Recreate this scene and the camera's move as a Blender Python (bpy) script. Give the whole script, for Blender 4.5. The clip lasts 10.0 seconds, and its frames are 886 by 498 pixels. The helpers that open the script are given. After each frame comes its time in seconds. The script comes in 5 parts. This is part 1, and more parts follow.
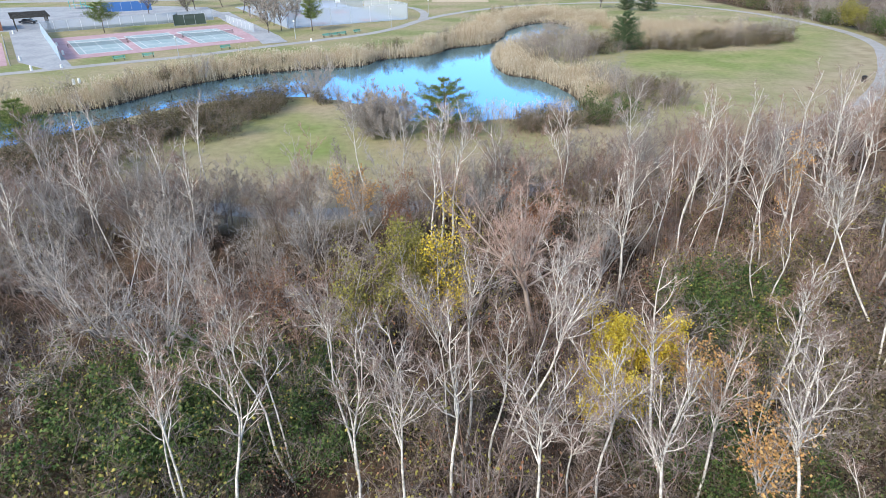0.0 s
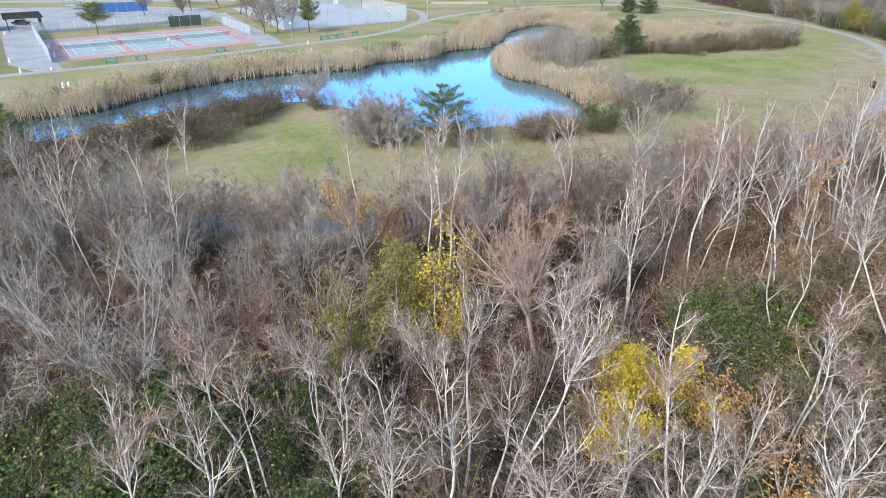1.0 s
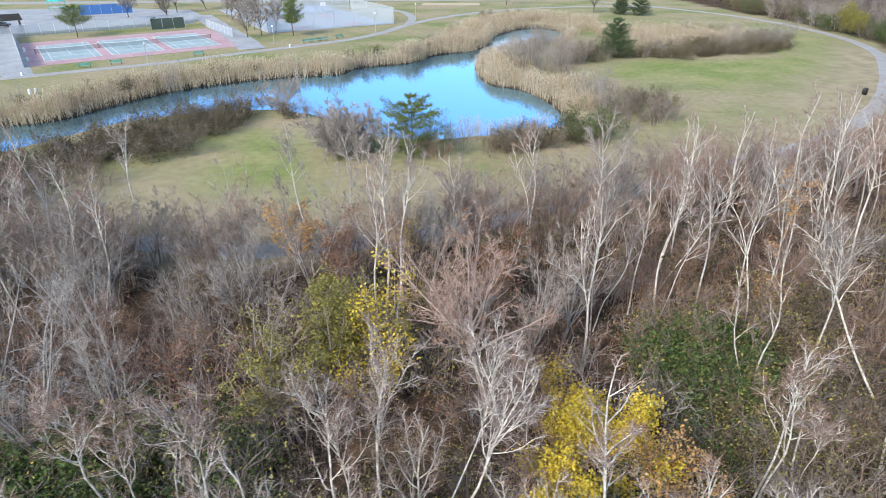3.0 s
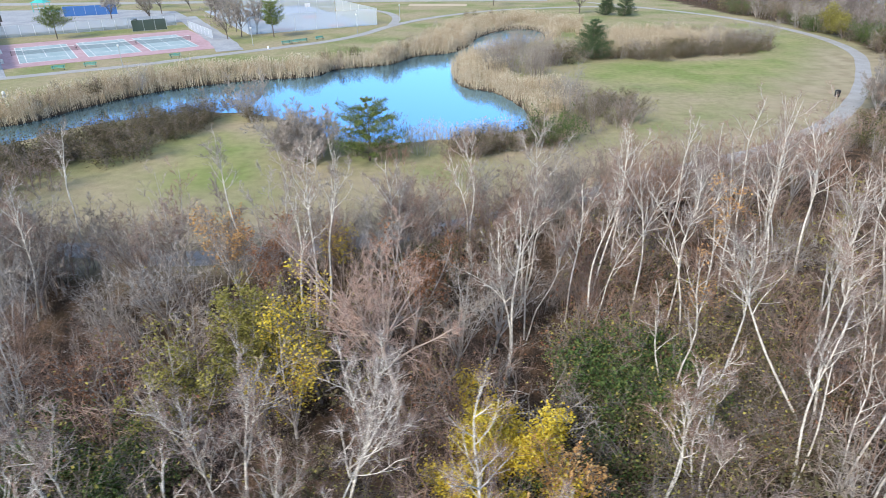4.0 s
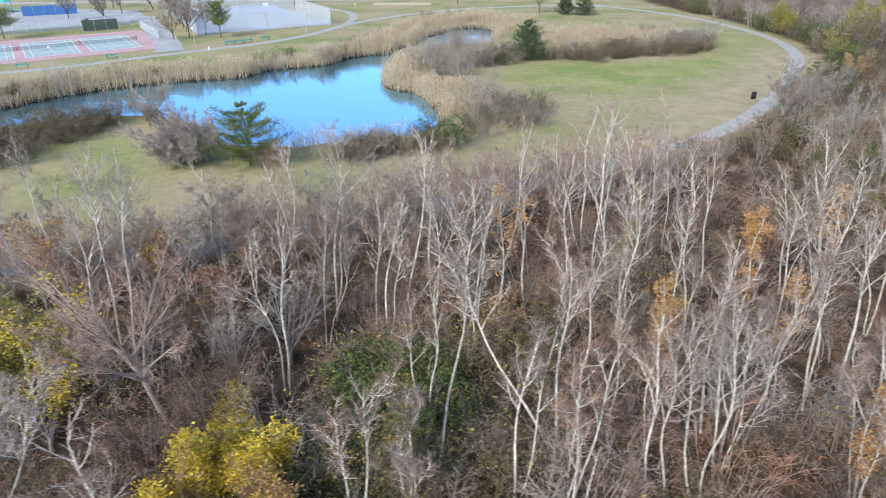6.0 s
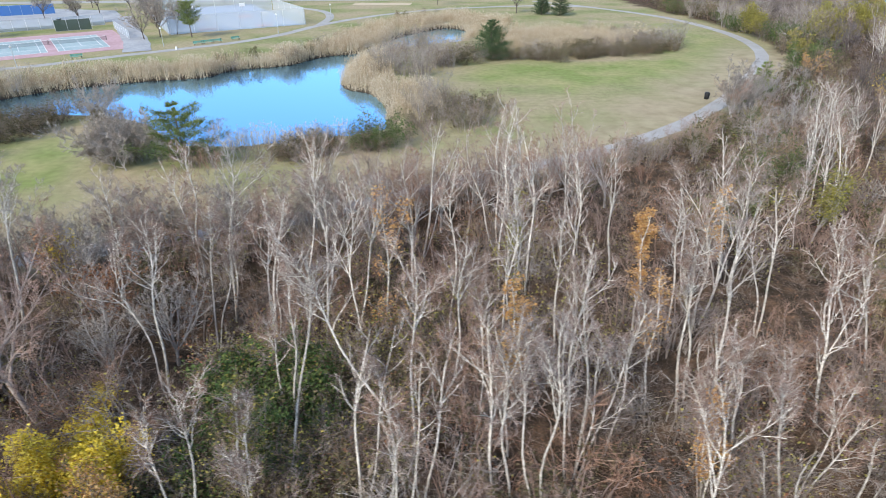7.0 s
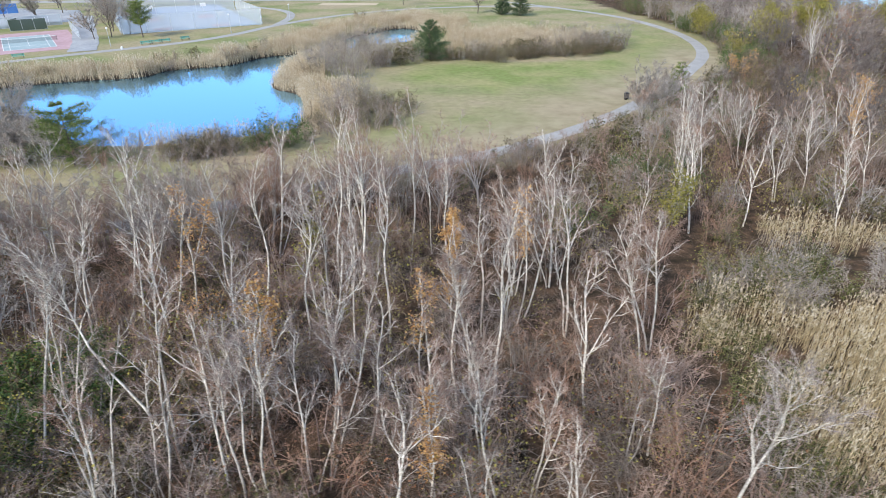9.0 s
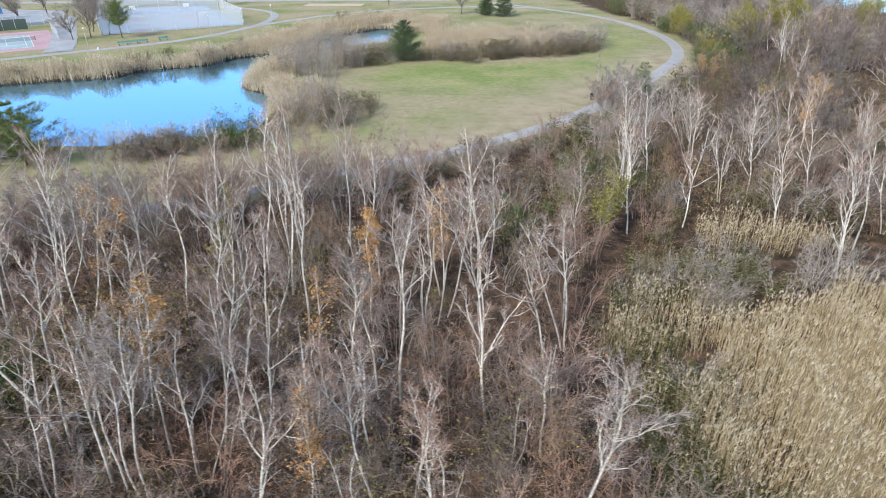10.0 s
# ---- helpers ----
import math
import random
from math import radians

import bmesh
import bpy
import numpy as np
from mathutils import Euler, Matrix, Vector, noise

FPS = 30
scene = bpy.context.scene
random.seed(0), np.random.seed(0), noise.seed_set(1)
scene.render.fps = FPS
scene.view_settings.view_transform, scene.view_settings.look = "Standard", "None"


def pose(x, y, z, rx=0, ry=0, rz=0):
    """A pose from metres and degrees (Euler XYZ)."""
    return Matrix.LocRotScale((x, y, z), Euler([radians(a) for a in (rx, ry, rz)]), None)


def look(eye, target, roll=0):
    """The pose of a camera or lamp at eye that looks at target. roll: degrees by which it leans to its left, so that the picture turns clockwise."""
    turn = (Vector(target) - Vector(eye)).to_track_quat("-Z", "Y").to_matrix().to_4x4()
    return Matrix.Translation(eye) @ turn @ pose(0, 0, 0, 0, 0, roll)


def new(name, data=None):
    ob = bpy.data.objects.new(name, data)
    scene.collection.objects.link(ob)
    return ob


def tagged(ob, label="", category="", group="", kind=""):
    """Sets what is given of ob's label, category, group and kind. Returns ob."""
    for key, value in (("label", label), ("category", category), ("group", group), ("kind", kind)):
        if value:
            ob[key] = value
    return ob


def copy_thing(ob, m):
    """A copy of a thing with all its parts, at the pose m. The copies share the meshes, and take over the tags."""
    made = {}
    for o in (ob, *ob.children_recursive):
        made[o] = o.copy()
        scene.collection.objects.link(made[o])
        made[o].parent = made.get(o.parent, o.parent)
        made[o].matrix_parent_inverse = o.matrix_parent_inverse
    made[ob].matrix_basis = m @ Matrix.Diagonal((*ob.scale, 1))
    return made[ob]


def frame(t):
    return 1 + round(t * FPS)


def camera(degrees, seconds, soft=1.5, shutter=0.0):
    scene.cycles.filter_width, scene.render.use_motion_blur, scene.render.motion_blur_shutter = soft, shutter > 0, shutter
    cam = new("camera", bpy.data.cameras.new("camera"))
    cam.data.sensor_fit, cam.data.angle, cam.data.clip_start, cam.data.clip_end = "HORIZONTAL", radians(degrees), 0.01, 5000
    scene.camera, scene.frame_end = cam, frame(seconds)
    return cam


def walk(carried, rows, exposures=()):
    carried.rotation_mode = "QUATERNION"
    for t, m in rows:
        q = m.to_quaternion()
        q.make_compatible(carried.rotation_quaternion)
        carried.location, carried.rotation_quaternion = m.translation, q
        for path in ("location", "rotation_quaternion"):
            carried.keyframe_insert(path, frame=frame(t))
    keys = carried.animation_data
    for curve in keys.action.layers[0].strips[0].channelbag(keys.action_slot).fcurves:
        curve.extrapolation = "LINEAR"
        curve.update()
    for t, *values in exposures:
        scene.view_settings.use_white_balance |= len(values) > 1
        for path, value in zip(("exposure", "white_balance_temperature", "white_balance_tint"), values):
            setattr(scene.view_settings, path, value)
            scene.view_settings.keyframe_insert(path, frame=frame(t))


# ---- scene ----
cam = camera(73.7, 10.0, soft=0.7, shutter=0.4)
PATH = [
    (0, (3.457, 2.513, 23.045), (3.359, 4.276, 22.105), -0.4),
    (0.5, (3.44, 4.025, 23.075), (3.344, 5.788, 22.135), -0.3),
    (1, (3.429, 5.349, 23.101), (3.334, 7.113, 22.163), -0.2),
    (1.5, (3.563, 6.612, 23.147), (3.468, 8.376, 22.21), -0.2),
    (2, (4.171, 7.645, 23.224), (4.076, 9.41, 22.287), -0.2),
    (2.5, (5.269, 8.527, 23.331), (5.173, 10.29, 22.392), -0.2),
    (4, (11.783, 10.346, 23.605), (11.686, 12.109, 22.666), -0.3),
    (4.5, (14.998, 10.774, 23.761), (14.899, 12.536, 22.82), -0.3),
    (5, (18.419, 11.118, 23.968), (18.319, 12.878, 23.024), -0.3),
    (5.5, (22.134, 11.401, 24.163), (22.032, 13.16, 23.216), -0.4),
    (6, (26.008, 11.795, 24.191), (25.904, 13.553, 23.244), -0.4),
    (7.5, (37.197, 12.635, 23.961), (37.093, 14.395, 23.016), -0.3),
    (8, (40.458, 12.823, 23.93), (40.355, 14.584, 22.986), -0.2),
    (8.5, (43.681, 12.981, 23.951), (43.576, 14.741, 23.006), -0.3),
    (9, (46.686, 13.097, 24.021), (46.58, 14.856, 23.075), -0.3),
    (9.5, (49.559, 13.265, 24.03), (49.451, 15.023, 23.083), -0.3),
    (10, (52.33, 13.571, 23.83), (52.222, 15.331, 22.887), -0.3),
]
walk(cam, [(t, look(eye, target, roll)) for t, eye, target, roll in PATH])

# ---------------------------------------------------------------- light
SUN_EL, SUN_AZ = 38.0, 215.0          # height and compass bearing of the sun (0 is +y, clockwise)
scene.view_settings.exposure = 1.12
world = bpy.data.worlds.new("world")
scene.world = world
world.use_nodes = True
wn = world.node_tree.nodes
sky = wn.new("ShaderNodeTexSky")
sky.sky_type = "NISHITA"
sky.sun_disc = False
sky.sun_elevation, sky.sun_rotation = radians(SUN_EL), radians(SUN_AZ)
sky.air_density, sky.dust_density, sky.ozone_density = 1.0, 0.6, 2.0
world.node_tree.links.new(sky.outputs[0], wn["Background"].inputs[0])
wn["Background"].inputs[1].default_value = 0.15
sun = new("sun", bpy.data.lights.new("sun", "SUN"))
sun.data.energy, sun.data.angle, sun.data.color = 2.0, radians(14), (1.0, 0.935, 0.82)
a, e = radians(SUN_AZ), radians(SUN_EL)
sun.matrix_world = look((60 * math.sin(a) * math.cos(e), 60 * math.cos(a) * math.cos(e), 60 * math.sin(e)), (0, 0, 0))

# ---------------------------------------------------------------- materials


def mat(name, c1, c2, scale=1.0, rough=0.9, bump=0.0, vary=0.0, metal=0.0, fine=None, spec=0.25, world_pos=False):
    """Two-scale noise between two colours, with bump and variation from object to object."""
    m = bpy.data.materials.new(name)
    m.use_nodes = True
    nt = m.node_tree
    n, ln = nt.nodes, nt.links
    b = n["Principled BSDF"]
    b.inputs["Roughness"].default_value = rough
    b.inputs["Metallic"].default_value = metal
    b.inputs["Specular IOR Level"].default_value = spec
    if world_pos:
        pos = n.new("ShaderNodeNewGeometry").outputs["Position"]
    else:
        pos = n.new("ShaderNodeTexCoord").outputs["Object"]
    t1, t2 = n.new("ShaderNodeTexNoise"), n.new("ShaderNodeTexNoise")
    t1.inputs["Scale"].default_value = scale
    t2.inputs["Scale"].default_value = fine or scale * 9
    t1.inputs["Detail"].default_value = t2.inputs["Detail"].default_value = 4
    ln.new(pos, t1.inputs["Vector"])
    ln.new(pos, t2.inputs["Vector"])
    add = n.new("ShaderNodeMath")
    add.operation = "MULTIPLY_ADD"
    add.inputs[1].default_value = 0.55
    half = n.new("ShaderNodeMath")
    half.operation = "MULTIPLY"
    half.inputs[1].default_value = 0.45
    ln.new(t2.outputs["Fac"], half.inputs[0])
    ln.new(t1.outputs["Fac"], add.inputs[0])
    ln.new(half.outputs[0], add.inputs[2])
    ramp = n.new("ShaderNodeValToRGB")
    ramp.color_ramp.elements[0].position, ramp.color_ramp.elements[1].position = 0.36, 0.64
    ramp.color_ramp.elements[0].color, ramp.color_ramp.elements[1].color = (*c1, 1), (*c2, 1)
    ln.new(add.outputs[0], ramp.inputs[0])
    col = ramp.outputs[0]
    if vary:
        info = n.new("ShaderNodeObjectInfo")
        hsv = n.new("ShaderNodeHueSaturation")
        rng = n.new("ShaderNodeMapRange")
        rng.inputs["To Min"].default_value, rng.inputs["To Max"].default_value = 1 - vary, 1 + vary
        ln.new(info.outputs["Random"], rng.inputs["Value"])
        ln.new(rng.outputs[0], hsv.inputs["Value"])
        ln.new(col, hsv.inputs["Color"])
        col = hsv.outputs[0]
    ln.new(col, b.inputs["Base Color"])
    if bump:
        bp = n.new("ShaderNodeBump")
        bp.inputs["Strength"].default_value = bump
        bp.inputs["Distance"].default_value = 0.05
        ln.new(t2.outputs["Fac"], bp.inputs["Height"])
        ln.new(bp.outputs[0], b.inputs["Normal"])
    return m


def leaf_mat(name, cols, vary=0.15, trans=0.25):
    """Leaves, needles and stems that differ from piece to piece."""
    m = bpy.data.materials.new(name)
    m.use_nodes = True
    n, ln = m.node_tree.nodes, m.node_tree.links
    b = n["Principled BSDF"]
    b.inputs["Roughness"].default_value = 0.75
    b.inputs["Specular IOR Level"].default_value = 0.2
    ramp = n.new("ShaderNodeValToRGB")
    el = ramp.color_ramp.elements
    for i, c in enumerate(cols):
        p = i / (len(cols) - 1)
        q = el[i] if i < 2 and len(cols) == 2 else (el[0] if i == 0 else (el[-1] if i == len(cols) - 1 else el.new(p)))
        q.position, q.color = p, (*c, 1)
    geo = n.new("ShaderNodeNewGeometry")
    ln.new(geo.outputs["Random Per Island"], ramp.inputs[0])
    info = n.new("ShaderNodeObjectInfo")
    rng = n.new("ShaderNodeMapRange")
    rng.inputs["To Min"].default_value, rng.inputs["To Max"].default_value = 1 - vary, 1 + vary
    hsv = n.new("ShaderNodeHueSaturation")
    ln.new(info.outputs["Random"], rng.inputs["Value"])
    ln.new(rng.outputs[0], hsv.inputs["Value"])
    if not trans:
        # some twig crowns are redder, some greyer
        frac = n.new("ShaderNodeMath")
        frac.operation = "MULTIPLY"
        frac.inputs[1].default_value = 13.7
        wrap = n.new("ShaderNodeMath")
        wrap.operation = "FRACT"
        sat = n.new("ShaderNodeMapRange")
        sat.inputs["To Min"].default_value, sat.inputs["To Max"].default_value = 0.6, 1.3
        ln.new(info.outputs["Random"], frac.inputs[0])
        ln.new(frac.outputs[0], wrap.inputs[0])
        ln.new(wrap.outputs[0], sat.inputs["Value"])
        ln.new(sat.outputs[0], hsv.inputs["Saturation"])
    ln.new(ramp.outputs[0], hsv.inputs["Color"])
    ln.new(hsv.outputs[0], b.inputs["Base Color"])
    if trans:
        tr = n.new("ShaderNodeBsdfTranslucent")
        mix = n.new("ShaderNodeMixShader")
        mix.inputs[0].default_value = trans
        ln.new(hsv.outputs[0], tr.inputs["Color"])
        ln.new(b.outputs[0], mix.inputs[1])
        ln.new(tr.outputs[0], mix.inputs[2])
        ln.new(mix.outputs[0], n["Material Output"].inputs["Surface"])
    return m


def mesh_wire_mat(name, col, cover):
    """Chain-link netting too fine to resolve: partly open."""
    m = bpy.data.materials.new(name)
    m.use_nodes = True
    n, ln = m.node_tree.nodes, m.node_tree.links
    b = n["Principled BSDF"]
    b.inputs["Base Color"].default_value = (*col, 1)
    b.inputs["Roughness"].default_value = 0.6
    tr = n.new("ShaderNodeBsdfTransparent")
    mix = n.new("ShaderNodeMixShader")
    mix.inputs[0].default_value = cover
    ln.new(tr.outputs[0], mix.inputs[1])
    ln.new(b.outputs[0], mix.inputs[2])
    ln.new(mix.outputs[0], n["Material Output"].inputs["Surface"])
    return m


def ground_mat():
    m = bpy.data.materials.new("ground")
    m.use_nodes = True
    n, ln = m.node_tree.nodes, m.node_tree.links
    b = n["Principled BSDF"]
    b.inputs["Roughness"].default_value = 1.0
    b.inputs["Specular IOR Level"].default_value = 0.1
    pos = n.new("ShaderNodeNewGeometry").outputs["Position"]

    def tex(s, d=5, stretch=None):
        t = n.new("ShaderNodeTexNoise")
        t.inputs["Scale"].default_value, t.inputs["Detail"].default_value = s, d
        if stretch:
            mp = n.new("ShaderNodeMapping")
            mp.inputs["Scale"].default_value = stretch
            ln.new(pos, mp.inputs["Vector"])
            ln.new(mp.outputs[0], t.inputs["Vector"])
        else:
            ln.new(pos, t.inputs["Vector"])
        return t.outputs["Fac"]

    def ramp(fac, stops):
        r = n.new("ShaderNodeValToRGB")
        el = r.color_ramp.elements
        for i, (p, c) in enumerate(stops):
            q = el[0] if i == 0 else (el[1] if i == 1 else el.new(p))
            q.position, q.color = p, (*c, 1)
        ln.new(fac, r.inputs[0])
        return r.outputs[0]

    def mixed(fac, a_, b_, kind="MIX"):
        x = n.new("ShaderNodeMix")
        x.data_type, x.blend_type = "RGBA", kind
        if isinstance(fac, float):
            x.inputs[0].default_value = fac
        else:
            ln.new(fac, x.inputs[0])
        ln.new(a_, x.inputs[6])
        ln.new(b_, x.inputs[7])
        return x.outputs[2]

    def zone(name):
        at = n.new("ShaderNodeAttribute")
        at.attribute_name = name
        return at.outputs["Fac"]

    big = ramp(tex(0.07, 8, (1.0, 1.15, 1.0)), [(0.34, (0.345, 0.285, 0.185)), (0.50, (0.29, 0.265, 0.145)), (0.66, (0.20, 0.225, 0.09))])
    small = ramp(tex(0.9, 6), [(0.3, (0.85, 0.84, 0.82)), (0.7, (1.12, 1.12, 1.1))])
    blades = ramp(tex(9.0, 4), [(0.3, (0.75, 0.75, 0.72)), (0.7, (1.2, 1.2, 1.2))])
    grass = mixed(1.0, mixed(1.0, big, small, "MULTIPLY"), blades, "MULTIPLY")
    dry = ramp(tex(0.35, 6), [(0.35, (0.28, 0.225, 0.145)), (0.65, (0.39, 0.325, 0.215))])
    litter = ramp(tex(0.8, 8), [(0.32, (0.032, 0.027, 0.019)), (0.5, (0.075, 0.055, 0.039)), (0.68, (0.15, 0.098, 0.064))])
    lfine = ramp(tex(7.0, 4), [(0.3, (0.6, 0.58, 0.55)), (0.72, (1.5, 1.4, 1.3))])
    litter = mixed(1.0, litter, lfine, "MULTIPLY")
    lush = ramp(tex(0.11, 6), [(0.35, (0.30, 0.285, 0.13)), (0.6, (0.19, 0.235, 0.072))])
    grass = mixed(zone("lush"), grass, mixed(1.0, lush, small, "MULTIPLY"))
    c = mixed(zone("dry"), grass, dry)
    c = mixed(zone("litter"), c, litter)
    # bank mud, its dark brown also painting the shading below the reeds
    c = mixed(zone("mud"), c, ramp(tex(1.5, 5), [(0.3, (0.03, 0.024, 0.018)), (0.7, (0.075, 0.058, 0.042))]))
    ln.new(c, b.inputs["Base Color"])
    bp = n.new("ShaderNodeBump")
    bp.inputs["Strength"].default_value, bp.inputs["Distance"].default_value = 0.5, 0.04
    ln.new(tex(5.0, 6), bp.inputs["Height"])
    ln.new(bp.outputs[0], b.inputs["Normal"])
    return m


def water_mat():
    m = bpy.data.materials.new("pond_water")
    m.use_nodes = True
    n, ln = m.node_tree.nodes, m.node_tree.links
    b = n["Principled BSDF"]
    b.inputs["Base Color"].default_value = (0.014, 0.03, 0.035, 1)
    b.inputs["Roughness"].default_value = 0.03
    b.inputs["IOR"].default_value = 1.33
    gl = n.new("ShaderNodeBsdfGlossy")
    gl.inputs["Color"].default_value = (0.39, 0.655, 0.93, 1)
    gl.inputs["Roughness"].default_value = 0.015
    lw = n.new("ShaderNodeFresnel")
    lw.inputs["IOR"].default_value = 2.6
    mix = n.new("ShaderNodeMixShader")
    t = n.new("ShaderNodeTexNoise")
    t.inputs["Scale"].default_value, t.inputs["Detail"].default_value = 1.3, 3
    bp = n.new("ShaderNodeBump")
    bp.inputs["Strength"].default_value, bp.inputs["Distance"].default_value = 0.04, 0.02
    pos = n.new("ShaderNodeNewGeometry").outputs["Position"]
    ln.new(pos, t.inputs["Vector"])
    ln.new(t.outputs["Fac"], bp.inputs["Height"])
    for s in (b, gl):
        ln.new(bp.outputs[0], s.inputs["Normal"])
    ln.new(lw.outputs[0], mix.inputs[0])
    ln.new(b.outputs[0], mix.inputs[1])
    ln.new(gl.outputs[0], mix.inputs[2])
    ln.new(mix.outputs[0], n["Material Output"].inputs["Surface"])
    return m


M_GROUND, M_WATER = ground_mat(), water_mat()
M_ASPHALT = mat("path_asphalt", (0.29, 0.28, 0.265), (0.38, 0.37, 0.35), 0.35, 0.95, 0.06, fine=5, world_pos=True)
M_CONCRETE = mat("concrete", (0.26, 0.27, 0.28), (0.39, 0.395, 0.40), 0.2, 0.9, 0.2, fine=1.5, world_pos=True)
M_RED = mat("red_court_paint", (0.38, 0.24, 0.25), (0.50, 0.34, 0.35), 0.22, 0.85, fine=1.3, world_pos=True)
M_TEAL = mat("teal_court_paint", (0.25, 0.34, 0.345), (0.37, 0.44, 0.45), 0.22, 0.85, fine=1.3, world_pos=True)
M_BLUEGREY = mat("bluegrey_court_paint", (0.30, 0.34, 0.39), (0.38, 0.42, 0.47), 0.2, 0.85, fine=2, world_pos=True)
M_WHITE = mat("white_paint", (0.62, 0.62, 0.60), (0.76, 0.76, 0.74), 0.8, 0.6)
M_NET = mesh_wire_mat("black_net", (0.04, 0.045, 0.045), 0.32)
M_LINK = mesh_wire_mat("chain_link", (0.58, 0.65, 0.72), 0.36)
M_SCREEN = mesh_wire_mat("wind_screen", (0.36, 0.48, 0.62), 0.75)
M_GREENSCREEN = mesh_wire_mat("green_wind_screen", (0.06, 0.09, 0.07), 0.8)
M_BLUESCREEN = mesh_wire_mat("blue_wind_screen", (0.05, 0.16, 0.42), 0.9)
M_STEEL = mat("galvanised_steel", (0.42, 0.44, 0.46), (0.55, 0.57, 0.58), 3, 0.5, metal=0.6)
M_DARKSTEEL = mat("dark_steel", (0.05, 0.045, 0.04), (0.09, 0.08, 0.07), 3, 0.6, metal=0.3)
M_BRICK = mat("brick_wall", (0.25, 0.11, 0.07), (0.36, 0.17, 0.11), 1.5, 0.9, 0.3)
M_BIRCH = mat("birch_bark", (0.28, 0.255, 0.215), (0.79, 0.735, 0.65), 3.2, 0.8, 0.2, vary=0.2, fine=11)
M_GREYBARK = mat("grey_bark", (0.29, 0.265, 0.24), (0.50, 0.46, 0.43), 2.0, 0.9, 0.2, vary=0.15, fine=14)
M_DARKBARK = mat("dark_bark", (0.08, 0.065, 0.055), (0.16, 0.13, 0.11), 2.0, 0.95, 0.3, vary=0.15)
M_TWIG_BIRCH = leaf_mat("birch_twigs", [(0.17, 0.108, 0.088), (0.28, 0.192, 0.156), (0.37, 0.275, 0.224)], 0.18, 0)
M_TWIG_GREY = leaf_mat("grey_twigs", [(0.20, 0.165, 0.14), (0.33, 0.285, 0.245), (0.43, 0.38, 0.33)], 0.22, 0)
# far twigs: base colour darkened to hold the shadows between them
M_TWIG_FAR_SHADED = leaf_mat("far_wood_twigs", [(0.085, 0.07, 0.064), (0.155, 0.13, 0.12), (0.24, 0.205, 0.19)], 0.1, 0)
# low brush stems, with the shade of the thicket's gaps in their colour
M_TWIG_LOW_SHADED = leaf_mat("dead_brush_stems", [(0.06, 0.046, 0.038), (0.115, 0.086, 0.072), (0.20, 0.15, 0.125)], 0.1, 0)
M_TWIG_BROWN = leaf_mat("brown_twigs", [(0.12, 0.09, 0.07), (0.215, 0.165, 0.13), (0.31, 0.25, 0.20)], 0.22, 0)
M_TWIG_RED = leaf_mat("red_brown_twigs", [(0.18, 0.115, 0.09), (0.29, 0.198, 0.155), (0.38, 0.28, 0.225)], 0.18, 0)
M_TWIG_ROSE = leaf_mat("rose_brown_twigs", [(0.24, 0.145, 0.11), (0.39, 0.26, 0.205), (0.49, 0.355, 0.29)], 0.05, 0.02)
M_ROSEBARK = mat("rose_brown_bark", (0.31, 0.24, 0.20), (0.52, 0.43, 0.37), 2.0, 0.9, 0.2, fine=14)
M_LEAF_YELLOW = leaf_mat("yellow_leaves", [(0.54, 0.38, 0.035), (0.72, 0.545, 0.06), (0.80, 0.67, 0.14)])
M_LEAF_OLIVE = leaf_mat("yellow_green_leaves", [(0.16, 0.155, 0.045), (0.30, 0.275, 0.075), (0.45, 0.385, 0.10)])
M_LEAF_ORANGE = leaf_mat("orange_leaves", [(0.40, 0.20, 0.075), (0.56, 0.32, 0.12), (0.64, 0.43, 0.19)])
M_LEAF_RUST = leaf_mat("rust_leaves", [(0.20, 0.085, 0.05), (0.32, 0.15, 0.08), (0.36, 0.21, 0.12)])
M_LEAF_GREEN = leaf_mat("green_leaves", [(0.038, 0.074, 0.023), (0.082, 0.134, 0.041), (0.18, 0.225, 0.07)])
M_LEAF_BRAMBLE = leaf_mat("bramble_leaves", [(0.075, 0.06, 0.038), (0.11, 0.105, 0.048), (0.22, 0.165, 0.10)])
M_LEAF_WEED = leaf_mat("olive_weed_leaves", [(0.05, 0.06, 0.02), (0.105, 0.12, 0.038), (0.24, 0.23, 0.09)])
M_NEEDLE = leaf_mat("pine_needles", [(0.08, 0.125, 0.04), (0.155, 0.205, 0.06), (0.27, 0.31, 0.10)])
M_SPRUCE = leaf_mat("spruce_needles", [(0.045, 0.08, 0.04), (0.075, 0.12, 0.055), (0.12, 0.165, 0.075)])
M_REED = leaf_mat("reed_stems", [(0.36, 0.275, 0.155), (0.53, 0.43, 0.26), (0.66, 0.565, 0.385)], 0.1)
M_REED_BANK = leaf_mat("brown_reed_stems", [(0.32, 0.24, 0.15), (0.50, 0.395, 0.265), (0.63, 0.53, 0.39)], 0.1)
M_PLUME = leaf_mat("reed_plumes", [(0.50, 0.42, 0.29), (0.66, 0.57, 0.42), (0.78, 0.70, 0.56)], 0.1)

